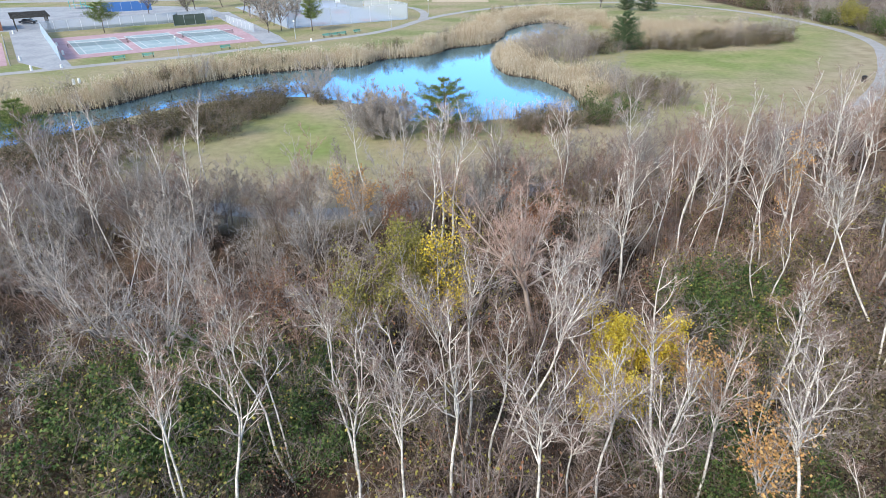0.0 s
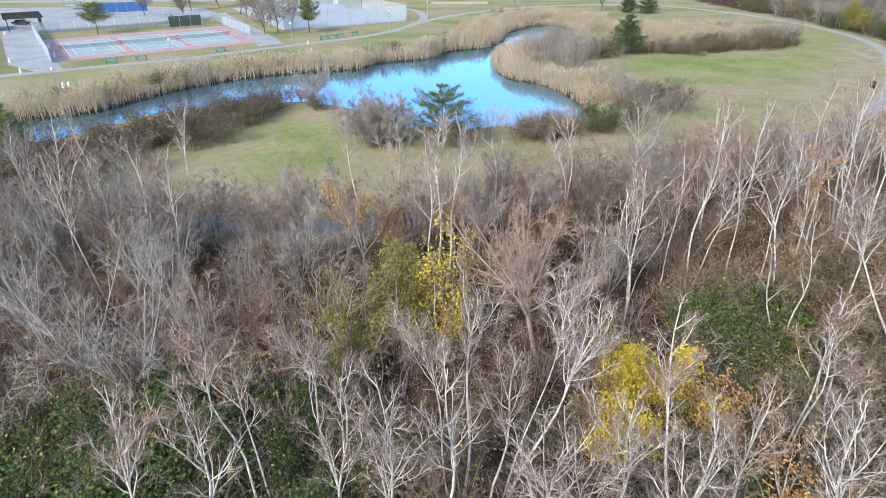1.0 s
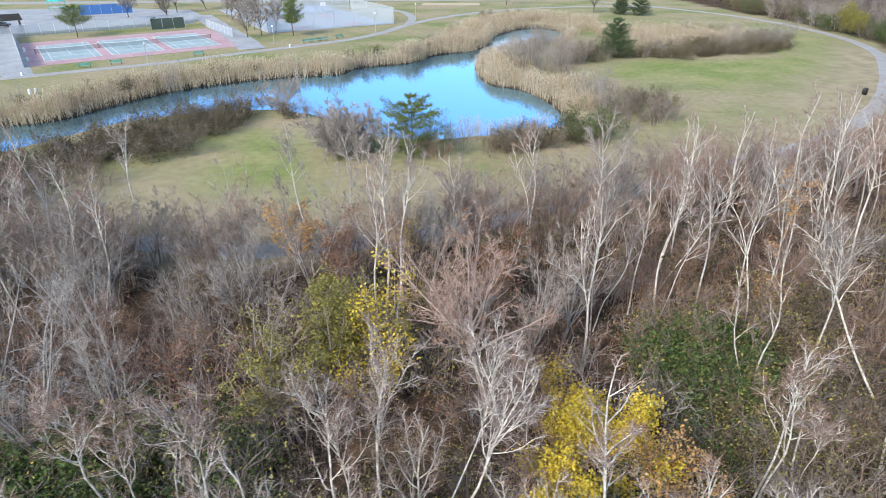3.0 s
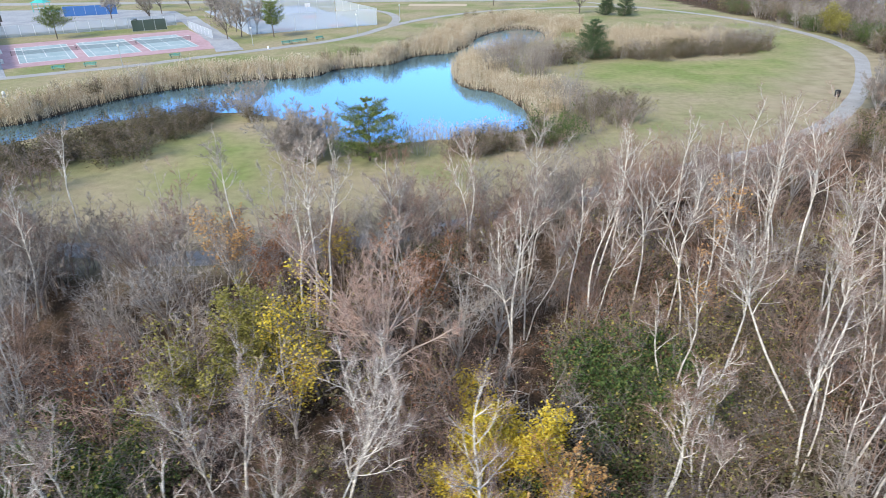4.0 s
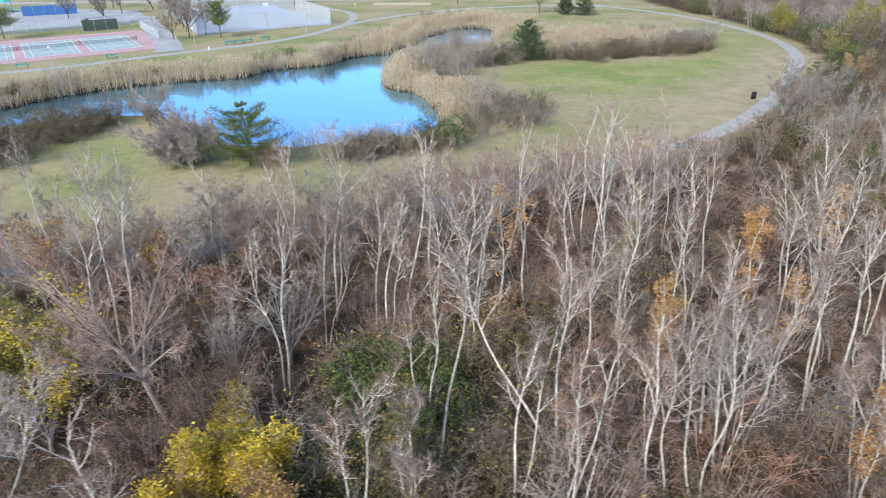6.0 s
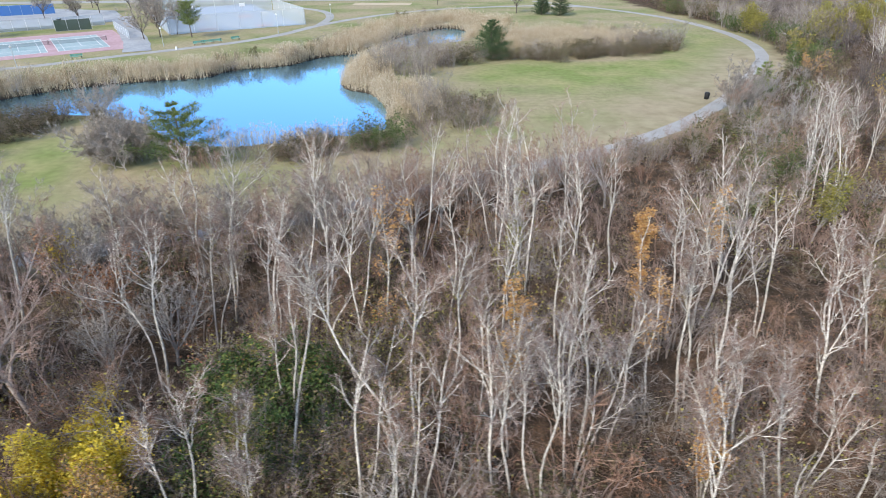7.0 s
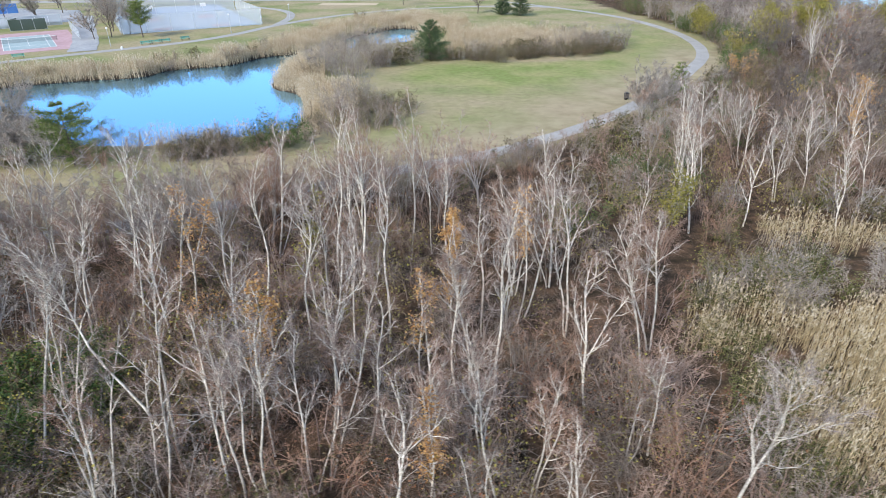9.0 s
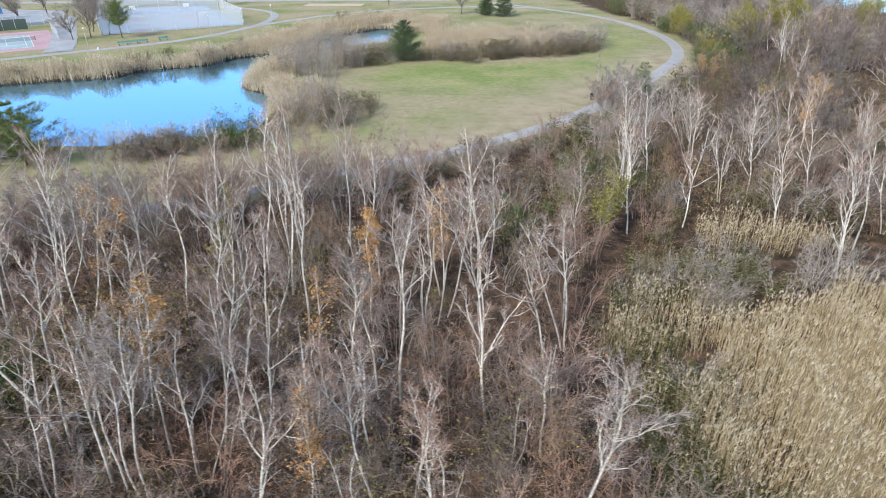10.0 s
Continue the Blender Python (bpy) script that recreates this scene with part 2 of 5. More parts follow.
# ---------------------------------------------------------------- mesh tools


class Soup:
    """Gathers vertices and faces and makes one mesh of them."""

    def __init__(self):
        self.v, self.f, self.n = [], [], 0

    def add(self, v, f):
        v = np.asarray(v, float).reshape(-1, 3)
        self.v.append(v)
        if isinstance(f, list):
            self.f += [[i + self.n for i in g] for g in f]
        else:
            self.f += (f + self.n).tolist()
        self.n += len(v)
        return self

    def mesh(self, name, material, smooth=False):
        me = bpy.data.meshes.new(name)
        me.from_pydata(np.concatenate(self.v).tolist(), [], self.f)
        if material:
            me.materials.append(material)
        if smooth:
            me.shade_smooth()
        return me


def unit(d):
    return d / np.maximum(np.linalg.norm(d, axis=-1, keepdims=True), 1e-9)


def sides_of(d):
    ref = np.where(np.abs(d[:, 2:3]) > 0.9, np.array([[1.0, 0, 0]]), np.array([[0, 0, 1.0]]))
    a_ = unit(np.cross(d, ref))
    return a_, np.cross(d, a_)


def spikes(soup, p0, p1, r, s=3):
    """Thin tapered twigs or stems from p0 to p1."""
    n = len(p0)
    if not n:
        return
    a_, b_ = sides_of(unit(p1 - p0))
    r = np.broadcast_to(np.asarray(r, float), (n,))[:, None]
    ring = [p0 + r * (a_ * math.cos(2 * math.pi * k / s) + b_ * math.sin(2 * math.pi * k / s)) for k in range(s)]
    v = np.stack(ring + [p1], 1)
    base = np.array([[k, (k + 1) % s, s] for k in range(s)])
    soup.add(v, (base[None] + (np.arange(n) * (s + 1))[:, None, None]).reshape(-1, 3))


def blades(soup, p0, p1, r, rng):
    """The finest twigs: slender slivers turned at random."""
    n = len(p0)
    if not n:
        return
    a_, b_ = sides_of(unit(p1 - p0))
    t = rng.uniform(0, math.pi, n)[:, None]
    w = (a_ * np.cos(t) + b_ * np.sin(t)) * r
    v = np.stack([p0 - w, p0 + w, p1], 1)
    soup.add(v, np.arange(n * 3).reshape(-1, 3))


def tube(soup, pts, radii, s=6):
    """A round limb along a line of points, closed at its end."""
    pts = np.asarray(pts, float)
    d = unit(np.gradient(pts, axis=0))
    a_, b_ = sides_of(d)
    rr = np.asarray(radii, float)[:, None]
    rings = np.stack([pts + rr * (a_ * math.cos(2 * math.pi * k / s) + b_ * math.sin(2 * math.pi * k / s)) for k in range(s)], 1)
    f = [[i * s + k, i * s + (k + 1) % s, (i + 1) * s + (k + 1) % s, (i + 1) * s + k] for i in range(len(pts) - 1) for k in range(s)]
    soup.add(rings, f)


def leaves(soup, c, size, rng, up=0.4):
    """Small folded leaves at the points c."""
    n = len(c)
    if not n:
        return
    d = unit(rng.normal(size=(n, 3)))
    e_ = unit(np.cross(d, rng.normal(size=(n, 3)) + np.array([0, 0, up])))
    nn = np.cross(d, e_)
    s = (np.asarray(size) * rng.uniform(0.6, 1.3, n))[:, None]
    v = np.stack([c - d * s, c + e_ * s * 0.7 + nn * s * 0.25, c + d * s, c - e_ * s * 0.7 + nn * s * 0.25], 1)
    base = np.array([[0, 1, 2], [0, 2, 3]])
    soup.add(v, (base[None] + (np.arange(n) * 4)[:, None, None]).reshape(-1, 3))


def box(soup, x0, y0, z0, x1, y1, z1):
    v = [(x, y, z) for z in (z0, z1) for y in (y0, y1) for x in (x0, x1)]
    soup.add(v, [[0, 2, 3, 1], [4, 5, 7, 6], [0, 1, 5, 4], [1, 3, 7, 5], [3, 2, 6, 7], [2, 0, 4, 6]])
    return soup


def thing(name, m, label, category, group="", kind=""):
    ob = new(name)
    ob.matrix_world = m
    return tagged(ob, label, category, group, kind)


def part(name, me, parent, label="", kind=""):
    ob = new(name, me)
    ob.parent = parent
    return tagged(ob, label, kind=kind)


def inside(poly, p):
    q = np.asarray(poly, float)
    r = np.zeros(len(p), bool)
    j = len(q) - 1
    for i in range(len(q)):
        hit_ = ((q[i, 1] > p[:, 1]) != (q[j, 1] > p[:, 1])) & (p[:, 0] < (q[j, 0] - q[i, 0]) * (p[:, 1] - q[i, 1]) / (q[j, 1] - q[i, 1] + 1e-12) + q[i, 0])
        r ^= hit_
        j = i
    return r


def line_dist(line, p, closed=False):
    q = np.asarray(line, float)
    if closed:
        q = np.vstack([q, q[:1]])
    best = np.full(len(p), 1e9)
    for a_, b_ in zip(q[:-1], q[1:]):
        ab = b_ - a_
        t = np.clip(((p - a_) @ ab) / (ab @ ab), 0, 1)
        best = np.minimum(best, np.linalg.norm(p - a_ - t[:, None] * ab, axis=1))
    return best


def scatter(poly, n, rng):
    q = np.asarray(poly, float)
    out = np.zeros((0, 2))
    while len(out) < n:
        p = rng.uniform(q.min(0), q.max(0), (n * 3, 2))
        out = np.vstack([out, p[inside(q, p)]])
    return out[:n]


def smooth_line(pts, step=6):
    q = np.asarray(pts, float)
    q = np.vstack([2 * q[0] - q[1], q, 2 * q[-1] - q[-2]])
    out = []
    for i in range(1, len(q) - 2):
        for k in range(step):
            t = k / step
            out.append(0.5 * (2 * q[i] + (q[i + 1] - q[i - 1]) * t + (2 * q[i - 1] - 5 * q[i] + 4 * q[i + 1] - q[i + 2]) * t * t + (3 * q[i] - q[i - 1] - 3 * q[i + 1] + q[i + 2]) * t ** 3))
    out.append(q[-2])
    return np.array(out)


# ---------------------------------------------------------------- the plan
POND = smooth_line([(-95, 62), (-66, 87), (-56, 93), (-52, 102), (-48, 110), (-41, 118), (-31, 124), (-20, 128), (-17, 135), (-7, 140), (-2, 150),
                    (6, 155), (10, 165), (12, 178), (18, 190), (24, 196), (30, 190), (30, 172), (25, 166), (16, 159), (10, 149), (7, 139), (9, 121),
                    (15, 116), (19, 107), (20.5, 99), (20, 93), (14, 89.5), (8, 87), (2, 85.5), (-6, 86), (-12, 92), (-16, 96), (-25, 99), (-35, 97), (-44, 91),
                    (-48, 85), (-54, 75), (-64, 64), (-92, 44)], 3)
LOOP_PATH = smooth_line([(55, 262), (75, 239), (91, 214), (98, 188), (99, 168), (95.5, 150), (88, 134), (77, 115), (67, 101), (59, 92), (48, 82.5), (37, 76), (25, 68),
                         (14, 61), (0, 55), (-12, 52), (-24, 53), (-38, 48), (-60, 30)])
FAR_PATH = smooth_line([(-140, 82), (-100, 106), (-87, 113), (-78, 119), (-68, 126), (-58, 133), (-51, 140), (-43, 147.5), (-35, 155), (-26, 164), (-19, 176), (-13, 194),
                        (-5, 209), (6, 223), (24, 237), (55, 246), (75, 241)])
BRANCH_PATH = smooth_line([(-13, 194), (-14, 212), (-20, 228), (-34, 240), (-60, 252)])
WOODS = [(-200, -150), (-200, 40), (-70, 22), (-52, 62), (-40, 64), (-30, 58), (-24, 50), (-12, 49), (0, 52), (14, 58), (25, 65), (37, 72.5), (48, 79), (59, 88.5), (69, 98), (80, 113),
         (92, 132), (100, 147), (104, 168), (103, 190), (99, 212), (90, 250), (80, 330), (260, 330), (260, -150)]


MARSH = [(70, 40), (72, 45), (78, 48), (86, 51), (160, 54), (160, -60), (67, -60), (68.5, 33)]
BAY = [(156, 262), (170, 244), (186, 228), (210, 212), (330, 190), (700, 420), (160, 420)]


def woods_z(p):
    """The woods stand in a shallow hollow that runs out towards the marsh."""
    d = line_dist(WOODS, p, True) * np.where(inside(WOODS, p), 1, 0)
    t = np.clip((d - 0.5) / 9, 0, 1)
    return -np.interp(p[:, 0], [-60, -35, 30, 46, 57], [1.2, 2.2, 2.2, 1.3, 0]) * t * t * (3 - 2 * t)


def pond_z(p):
    sd = line_dist(POND, p, True) * np.where(inside(POND, p), -1, 1)
    return -1 + np.where(sd < 0, np.maximum(sd, -2.4) / 3, np.minimum(sd, 1.4) / 1.4)


def ground_z(p):
    return pond_z(p) + woods_z(p)


def floor_at(x, y):
    return float(ground_z(np.array([[x, y]]))[0])


def build_ground():
    xs = np.concatenate([[-3000, -1200, -600, -330, -220], np.arange(-165, 136, 1.5), [160, 200, 280, 420, 700, 1300, 3000]])
    ys = np.concatenate([[-3000, -1000, -300, -100, -40], np.arange(-20, 290, 1.5), [310, 360, 450, 700, 1300, 4000]])
    gx, gy = np.meshgrid(xs, ys)
    p = np.stack([gx.ravel(), gy.ravel()], 1)
    near = (np.abs(p[:, 0] + 30) < 80) & (p[:, 1] > 30) & (p[:, 1] < 215)
    z = woods_z(p)
    z[near] += pond_z(p[near])
    nx, ny = len(xs), len(ys)
    i = np.arange(nx * ny).reshape(ny, nx)
    f = np.stack([i[:-1, :-1], i[:-1, 1:], i[1:, 1:], i[1:, :-1]], -1).reshape(-1, 4)
    s = Soup().add(np.column_stack([p, z]), f)
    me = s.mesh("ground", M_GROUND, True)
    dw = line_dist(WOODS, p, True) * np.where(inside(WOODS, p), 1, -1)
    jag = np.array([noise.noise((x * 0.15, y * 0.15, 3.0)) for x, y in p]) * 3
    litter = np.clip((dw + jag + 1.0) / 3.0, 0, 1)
    sd = np.full(len(p), 99.0)
    sd[near] = line_dist(POND, p[near], True) * np.where(inside(POND, p[near]), -1, 1)
    dry = np.clip((5 - sd) / 4, 0, 1)
    verge = line_dist(LOOP_PATH[30:], p)
    dry = np.maximum(dry, 0.8 * np.clip((15 - verge + jag) / 10, 0, 1))
    marsh = inside(MARSH, p)
    litter[marsh], dry[marsh] = 0, 1
    # mud strip at the waterline, widened to paint the reeds' dark foot
    mud = np.clip((1.5 - sd) / 0.8, 0, 1)
    lush = np.zeros(len(p))
    for poly in ([(28, 122), (34, 138), (76, 148), (84, 170), (84, 205), (94, 200), (95, 165), (88, 146), (74, 126), (50, 112)], [(-26, 70), (-24, 88), (-14, 88), (-10, 72), (-14, 62), (-24, 62)]):
        d_in = line_dist(poly, p, True) * np.where(inside(poly, p), 1, -1)
        lush = np.maximum(lush, np.clip((d_in + jag * 1.5) / 6, 0, 0.9))
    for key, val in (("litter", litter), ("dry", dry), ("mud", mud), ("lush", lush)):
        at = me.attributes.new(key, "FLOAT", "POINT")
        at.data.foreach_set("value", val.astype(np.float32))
    return tagged(new("ground", me), "mown grass parkland with brown leaf litter under the woods", "ground", kind="structure")


def ribbon(line, width, z, thick, material, name, label):
    q = np.asarray(line)
    d = unit(np.gradient(q, axis=0))
    nrm = np.stack([-d[:, 1], d[:, 0]], 1) * width / 2
    n = len(q)
    wob = 1 + 0.04 * np.sin(np.arange(n) * 1.7)[:, None]
    rows = [np.column_stack([q + nrm * wob * k, np.full(n, h)]) for k, h in ((1.02, z - thick), (1, z), (0, z + 0.02), (-1, z), (-1.02, z - thick))]
    f = [[k * n + i, (k + 1) * n + i, (k + 1) * n + i + 1, k * n + i + 1] for k in range(4) for i in range(n - 1)]
    me = Soup().add(np.concatenate(rows), f).mesh(name, material)
    return tagged(new(name, me), label, "path", kind="structure")


build_ground()
nrm_p = unit(np.stack([-np.gradient(POND[:, 1]), np.gradient(POND[:, 0])], 1))
edge = POND + nrm_p * 0.9
tagged(new("pond_water", Soup().add(np.column_stack([edge, np.full(len(edge), -1.0)]), [list(range(len(edge)))]).mesh("pond_water", M_WATER)),
       "still blue pond reflecting the sky", "pond", kind="structure")
ribbon(LOOP_PATH, 2.6, 0.04, 0.2, M_ASPHALT, "path_loop", "grey asphalt footpath curving round the lawn")
ribbon(FAR_PATH, 2.8, 0.04, 0.2, M_ASPHALT, "path_far", "grey asphalt footpath between reeds and sports courts")
ribbon(BRANCH_PATH, 2.6, 0.05, 0.2, M_ASPHALT, "path_branch", "grey asphalt footpath beside the court")
tagged(new("bay_water", Soup().add([(x, y, 0.05) for x, y in BAY], [list(range(len(BAY)))]).mesh("bay_water", M_WATER)), "pale blue open water beyond the woods", "water", kind="structure")

# ---------------------------------------------------------------- trees


def sprout(rng, C, R, per, lo, hi, tilt, ratio, n, up=0.3, wob=0.12, thin=0.6, taper=0.3, least=0.3, r_min=0.0):
    """Side shoots that curve away from the lines C (radii R): their own lines and radii."""
    N, m = C.shape[:2]
    k = np.repeat(np.arange(N), per)
    K = len(k)
    t = lo + (hi - lo) * (np.tile(np.arange(per), N) + rng.uniform(0, 1, K)) / per
    x = t * (m - 1)
    i = np.minimum(x.astype(int), m - 2)
    w = (x - i)[:, None]
    p = C[k, i] * (1 - w) + C[k, i + 1] * w
    along = unit(C[k, i + 1] - C[k, i])
    a_, b_ = sides_of(along)
    az = (np.arange(K) * 2.4 + rng.uniform(-0.7, 0.7, K))[:, None]
    ti = rng.uniform(*tilt, K)[:, None]
    d = along * np.cos(ti) + (a_ * np.cos(az) + b_ * np.sin(az)) * np.sin(ti)
    size = np.linalg.norm(np.diff(C, axis=1), axis=2).sum(1)[k]
    ln = np.maximum(size * ratio * (1.2 - 0.75 * t) * rng.uniform(0.65, 1.25, K), least)[:, None]
    r = np.maximum((R[k, i] * (1 - w[:, 0]) + R[k, i + 1] * w[:, 0]) * thin, r_min)
    out = [p]
    for _ in range(n):
        d = unit(d + np.array([0, 0, up / n]) + rng.normal(size=(K, 3)) * wob)
        out.append(out[-1] + d * ln / n)
    return np.stack(out, 1), r[:, None] * np.linspace(1, taper, n + 1)


def sweep(soup, C, R, s):
    """Round tapered limbs along many lines at once."""
    N, m = C.shape[:2]
    a_, b_ = sides_of(unit(C[:, -1] - C[:, 0]))
    an = np.arange(s) * 2 * math.pi / s
    ring = a_[:, None, :] * np.cos(an)[None, :, None] + b_[:, None, :] * np.sin(an)[None, :, None]
    v = C[:, :, None, :] + R[:, :, None, None] * ring[:, None]
    one = np.array([[j * s + q, j * s + (q + 1) % s, (j + 1) * s + (q + 1) % s, (j + 1) * s + q] for j in range(m - 1) for q in range(s)])
    soup.add(v, (one[None] + (np.arange(N) * m * s)[:, None, None]).reshape(-1, 4))


def fibres(soup, C, r, rng):
    """The finest twigs: slender curved slivers turned at random. C holds three points a twig."""
    n = len(C)
    a_, b_ = sides_of(unit(C[:, 2] - C[:, 0]))
    t = rng.uniform(0, math.pi, n)[:, None]
    w = (a_ * np.cos(t) + b_ * np.sin(t)) * r
    v = np.stack([C[:, 0] - w, C[:, 0] + w, C[:, 1] - w * 0.75, C[:, 1] + w * 0.75, C[:, 2]], 1)
    one = np.array([[0, 1, 3], [0, 3, 2], [2, 3, 4]])
    soup.add(v, (one[None] + (np.arange(n) * 5)[:, None, None]).reshape(-1, 3))


def crown_of(rng, bark, tw, limbs, radii, n_branch, n_twig, r_twig, droop=0.0, twig=0.85, spread=(0.4, 0.95), r_min=0.0085):
    """Branchlets and twigs on the limbs. Returns the twigs' ends."""
    B, BR = sprout(rng, limbs, radii, n_branch, 0.18, 0.98, (0.45, 1.0), 0.46, 2, 0.25, 0.16, 0.62, 0.45, 0.35, r_min)
    sweep(bark, B, BR, 3)
    T, _ = sprout(rng, B, BR, n_twig, 0.05, 1.0, spread, twig, 2, -droop, 0.2, least=0.32)
    T2, _ = sprout(rng, limbs, radii, n_twig // 2, 0.3, 1.0, spread, 0.24, 2, -droop, 0.2, least=0.4)
    T = np.concatenate([T, T2])
    fibres(tw, T, r_twig, rng)
    return T[:, 1:].reshape(-1, 3)


def leaf_part(rng, t, tips, count, size, jitter, material):
    c = tips[rng.integers(0, len(tips), count)] + rng.normal(size=(count, 3)) * jitter
    s = Soup()
    leaves(s, c, size, rng)
    part("foliage", s.mesh("foliage", material), t, kind="stuff")


def stem_line(rng, base, lean, height, n=9, wob=0.022, bow=0.0):
    s = np.linspace(0, 1, n)[:, None]
    side = rng.normal(size=2)
    q = np.asarray(base, float) + np.hstack([np.asarray(lean) * height * (s + bow * s * (s - 1)), s * height])
    q[:, :2] += np.cumsum(rng.normal(size=(n, 2)) * wob * height / 3, 0) + side * 0.04 * height * (s * (1 - s))
    q[0] = base
    return q


def birch(rng, x, y, lean, height, stems=1, foliage=None, count=0, crown=0.42, name="birch_tree", label="", bare=False, reach=0.235, forks=0, zf=None):
    """A birch whose crown stands over x, y and whose top is at that height; its foot lies where the lean takes it. zf: where its limbs begin."""
    hc = zf - floor_at(x, y) if zf else 0.62 * (height + 2)
    fx, fy = x - lean[0] * hc, y - lean[1] * hc
    zg = floor_at(fx, fy)
    t = thing(name, pose(fx, fy, zg - 0.15), label or "bare white-barked birch with fine brown twigs in the woods", "tree", "birches in the woods")
    H = height - zg
    if zf:
        crown = min(max((zf - zg) / H - (0.06 if forks else 0.14), 0.22), 0.8)
    if fx > 58 and fy > 48:
        crown, reach = crown * 0.72, reach * 1.35
    s = np.linspace(0, 1, 11)
    C, R = [], []
    for k in range(stems):
        az, ph = rng.uniform(0, 6.28, 2)
        out = np.array([math.cos(az), math.sin(az)])
        h = H * (1 if k == 0 else rng.uniform(0.72, 0.95))
        amp = h * rng.uniform(0.010, 0.026)
        q = np.zeros((11, 3))
        q[:, :2] = np.outer(s * h, np.asarray(lean) + (out * rng.uniform(0.14, 0.34) if k else 0)) + np.outer(s * (1 - s) * h * rng.normal(0, 0.12), [math.cos(ph), math.sin(ph)])
        q[:, 0] += amp * (np.sin(s * rng.uniform(7, 12) + ph) - math.sin(ph)) * s ** 0.5
        q[:, 1] += amp * (np.sin(s * rng.uniform(7, 12) + az) - math.sin(az)) * s ** 0.5
        q[:, :2] += out * 0.16 * (k > 0)
        q[:, 2] = s * h
        C.append(q)
        R.append((0.0050 * h + 0.010) * rng.uniform(0.75, 1.2) * (1 - s) ** 0.75 * (0.8 if k else 1) + 0.014)
    C, R = np.stack(C), np.stack(R)
    bark, tw = Soup(), Soup()
    sweep(bark, C, R, 7)
    far = y > 58
    rt = 0.0088 if far else 0.0072
    if bare:
        L, LR = sprout(rng, C, R, 5, crown, 0.97, (0.5, 1.0), 0.13, 4, 0.4, 0.14, 0.55)
        sweep(bark, L, LR, 4)
        tips = crown_of(rng, bark, tw, L, LR, 3, 4, rt)
    else:
        # strong leaders fork off the stem, then limbs that curve upwards
        D, DR = sprout(rng, C, R, forks or (int(rng.integers(1, 4)) if reach > 0.2 else 1), crown + 0.02, min(crown + 0.22, 0.95) if forks else max(0.78, crown + 0.1), (0.4, 0.85), 0.42, 6, 0.5, 0.12, 0.78, 0.3)
        L, LR = sprout(rng, C, R, 9 if stems == 1 else 7, crown, 0.97, (0.5, 1.0), reach, 5, 0.75, 0.15, 0.66, 0.38, 0.4, 0.028 if forks else 0.021)
        L2, LR2 = sprout(rng, D, DR, 5, 0.2, 0.95, (0.45, 0.95), reach * 1.5, 5, 0.55, 0.14, 0.68, 0.38, 0.4, 0.019)
        sweep(bark, D, DR, 5)
        L, LR = np.concatenate([L, L2]), np.concatenate([LR, LR2])
        sweep(bark, L, LR, 4)
        tips = crown_of(rng, bark, tw, L, LR, 5, 9 if far else (10 if forks else 13), rt, 0.05, r_min=0.013 if forks else 0.0105)
    part("trunk", bark.mesh("trunk", M_BIRCH, True), t)
    part("twig_mass", tw.mesh("twig_mass", M_TWIG_BIRCH), t, kind="stuff")
    if foliage:
        leaf_part(rng, t, tips, count, 0.075, 0.12, foliage)
    return t


def bare_tree(rng, x, y, height, spread, bark_m, twig_m, label, stems=5, foliage=None, count=0, name="bare_tree", group="trees in the woods", fork=0.3, twig=9, leaf=0.08, r_twig=0.0105, zg=None, limbs=7, rise=0.88, curl=0.30, jitter=0.16):
    """A broad crowned tree: a short trunk with limbs fanning up from its fork."""
    zg = floor_at(x, y) if zg is None else zg
    t = thing(name, pose(x, y, zg - 0.15), label, "tree", group)
    H = height - zg
    bark, tw = Soup(), Soup()
    z = np.linspace(0, 1, 5)[:, None]
    C = (np.hstack([rng.normal(size=(1, 2)) * 0.04 * H * z, z * H * fork]) + rng.normal(size=(5, 3)) * 0.02 * z)[None]
    r0 = 0.011 * H + 0.025
    R = r0 * np.linspace(1.15, 0.8, 5)[None]
    sweep(bark, C, R, 7)
    up = H * (1 - fork)
    slope = math.atan2(spread * 0.75, up)
    reach = math.hypot(up, spread * 0.75) * rise / (H * fork * 0.57)
    D, DR = sprout(rng, C, R, stems, 0.62, 1.0, (slope * 0.45, slope * 1.75), reach, 7, curl, 0.07, 0.62, 0.16)
    sweep(bark, D, DR, 5)
    L, LR = sprout(rng, D, DR, limbs, 0.16, 0.97, (0.4, 0.85), 0.36, 5, 0.35, 0.10, 0.55, 0.25)
    sweep(bark, L, LR, 4)
    tips = crown_of(rng, bark, tw, L, LR, 5, twig, r_twig, 0.0, 0.75, (0.25, 0.75))
    part("trunk", bark.mesh("trunk", bark_m, True), t)
    part("twig_mass", tw.mesh("twig_mass", twig_m), t, kind="stuff")
    if foliage:
        leaf_part(rng, t, tips, count, leaf, jitter, foliage)
    return t


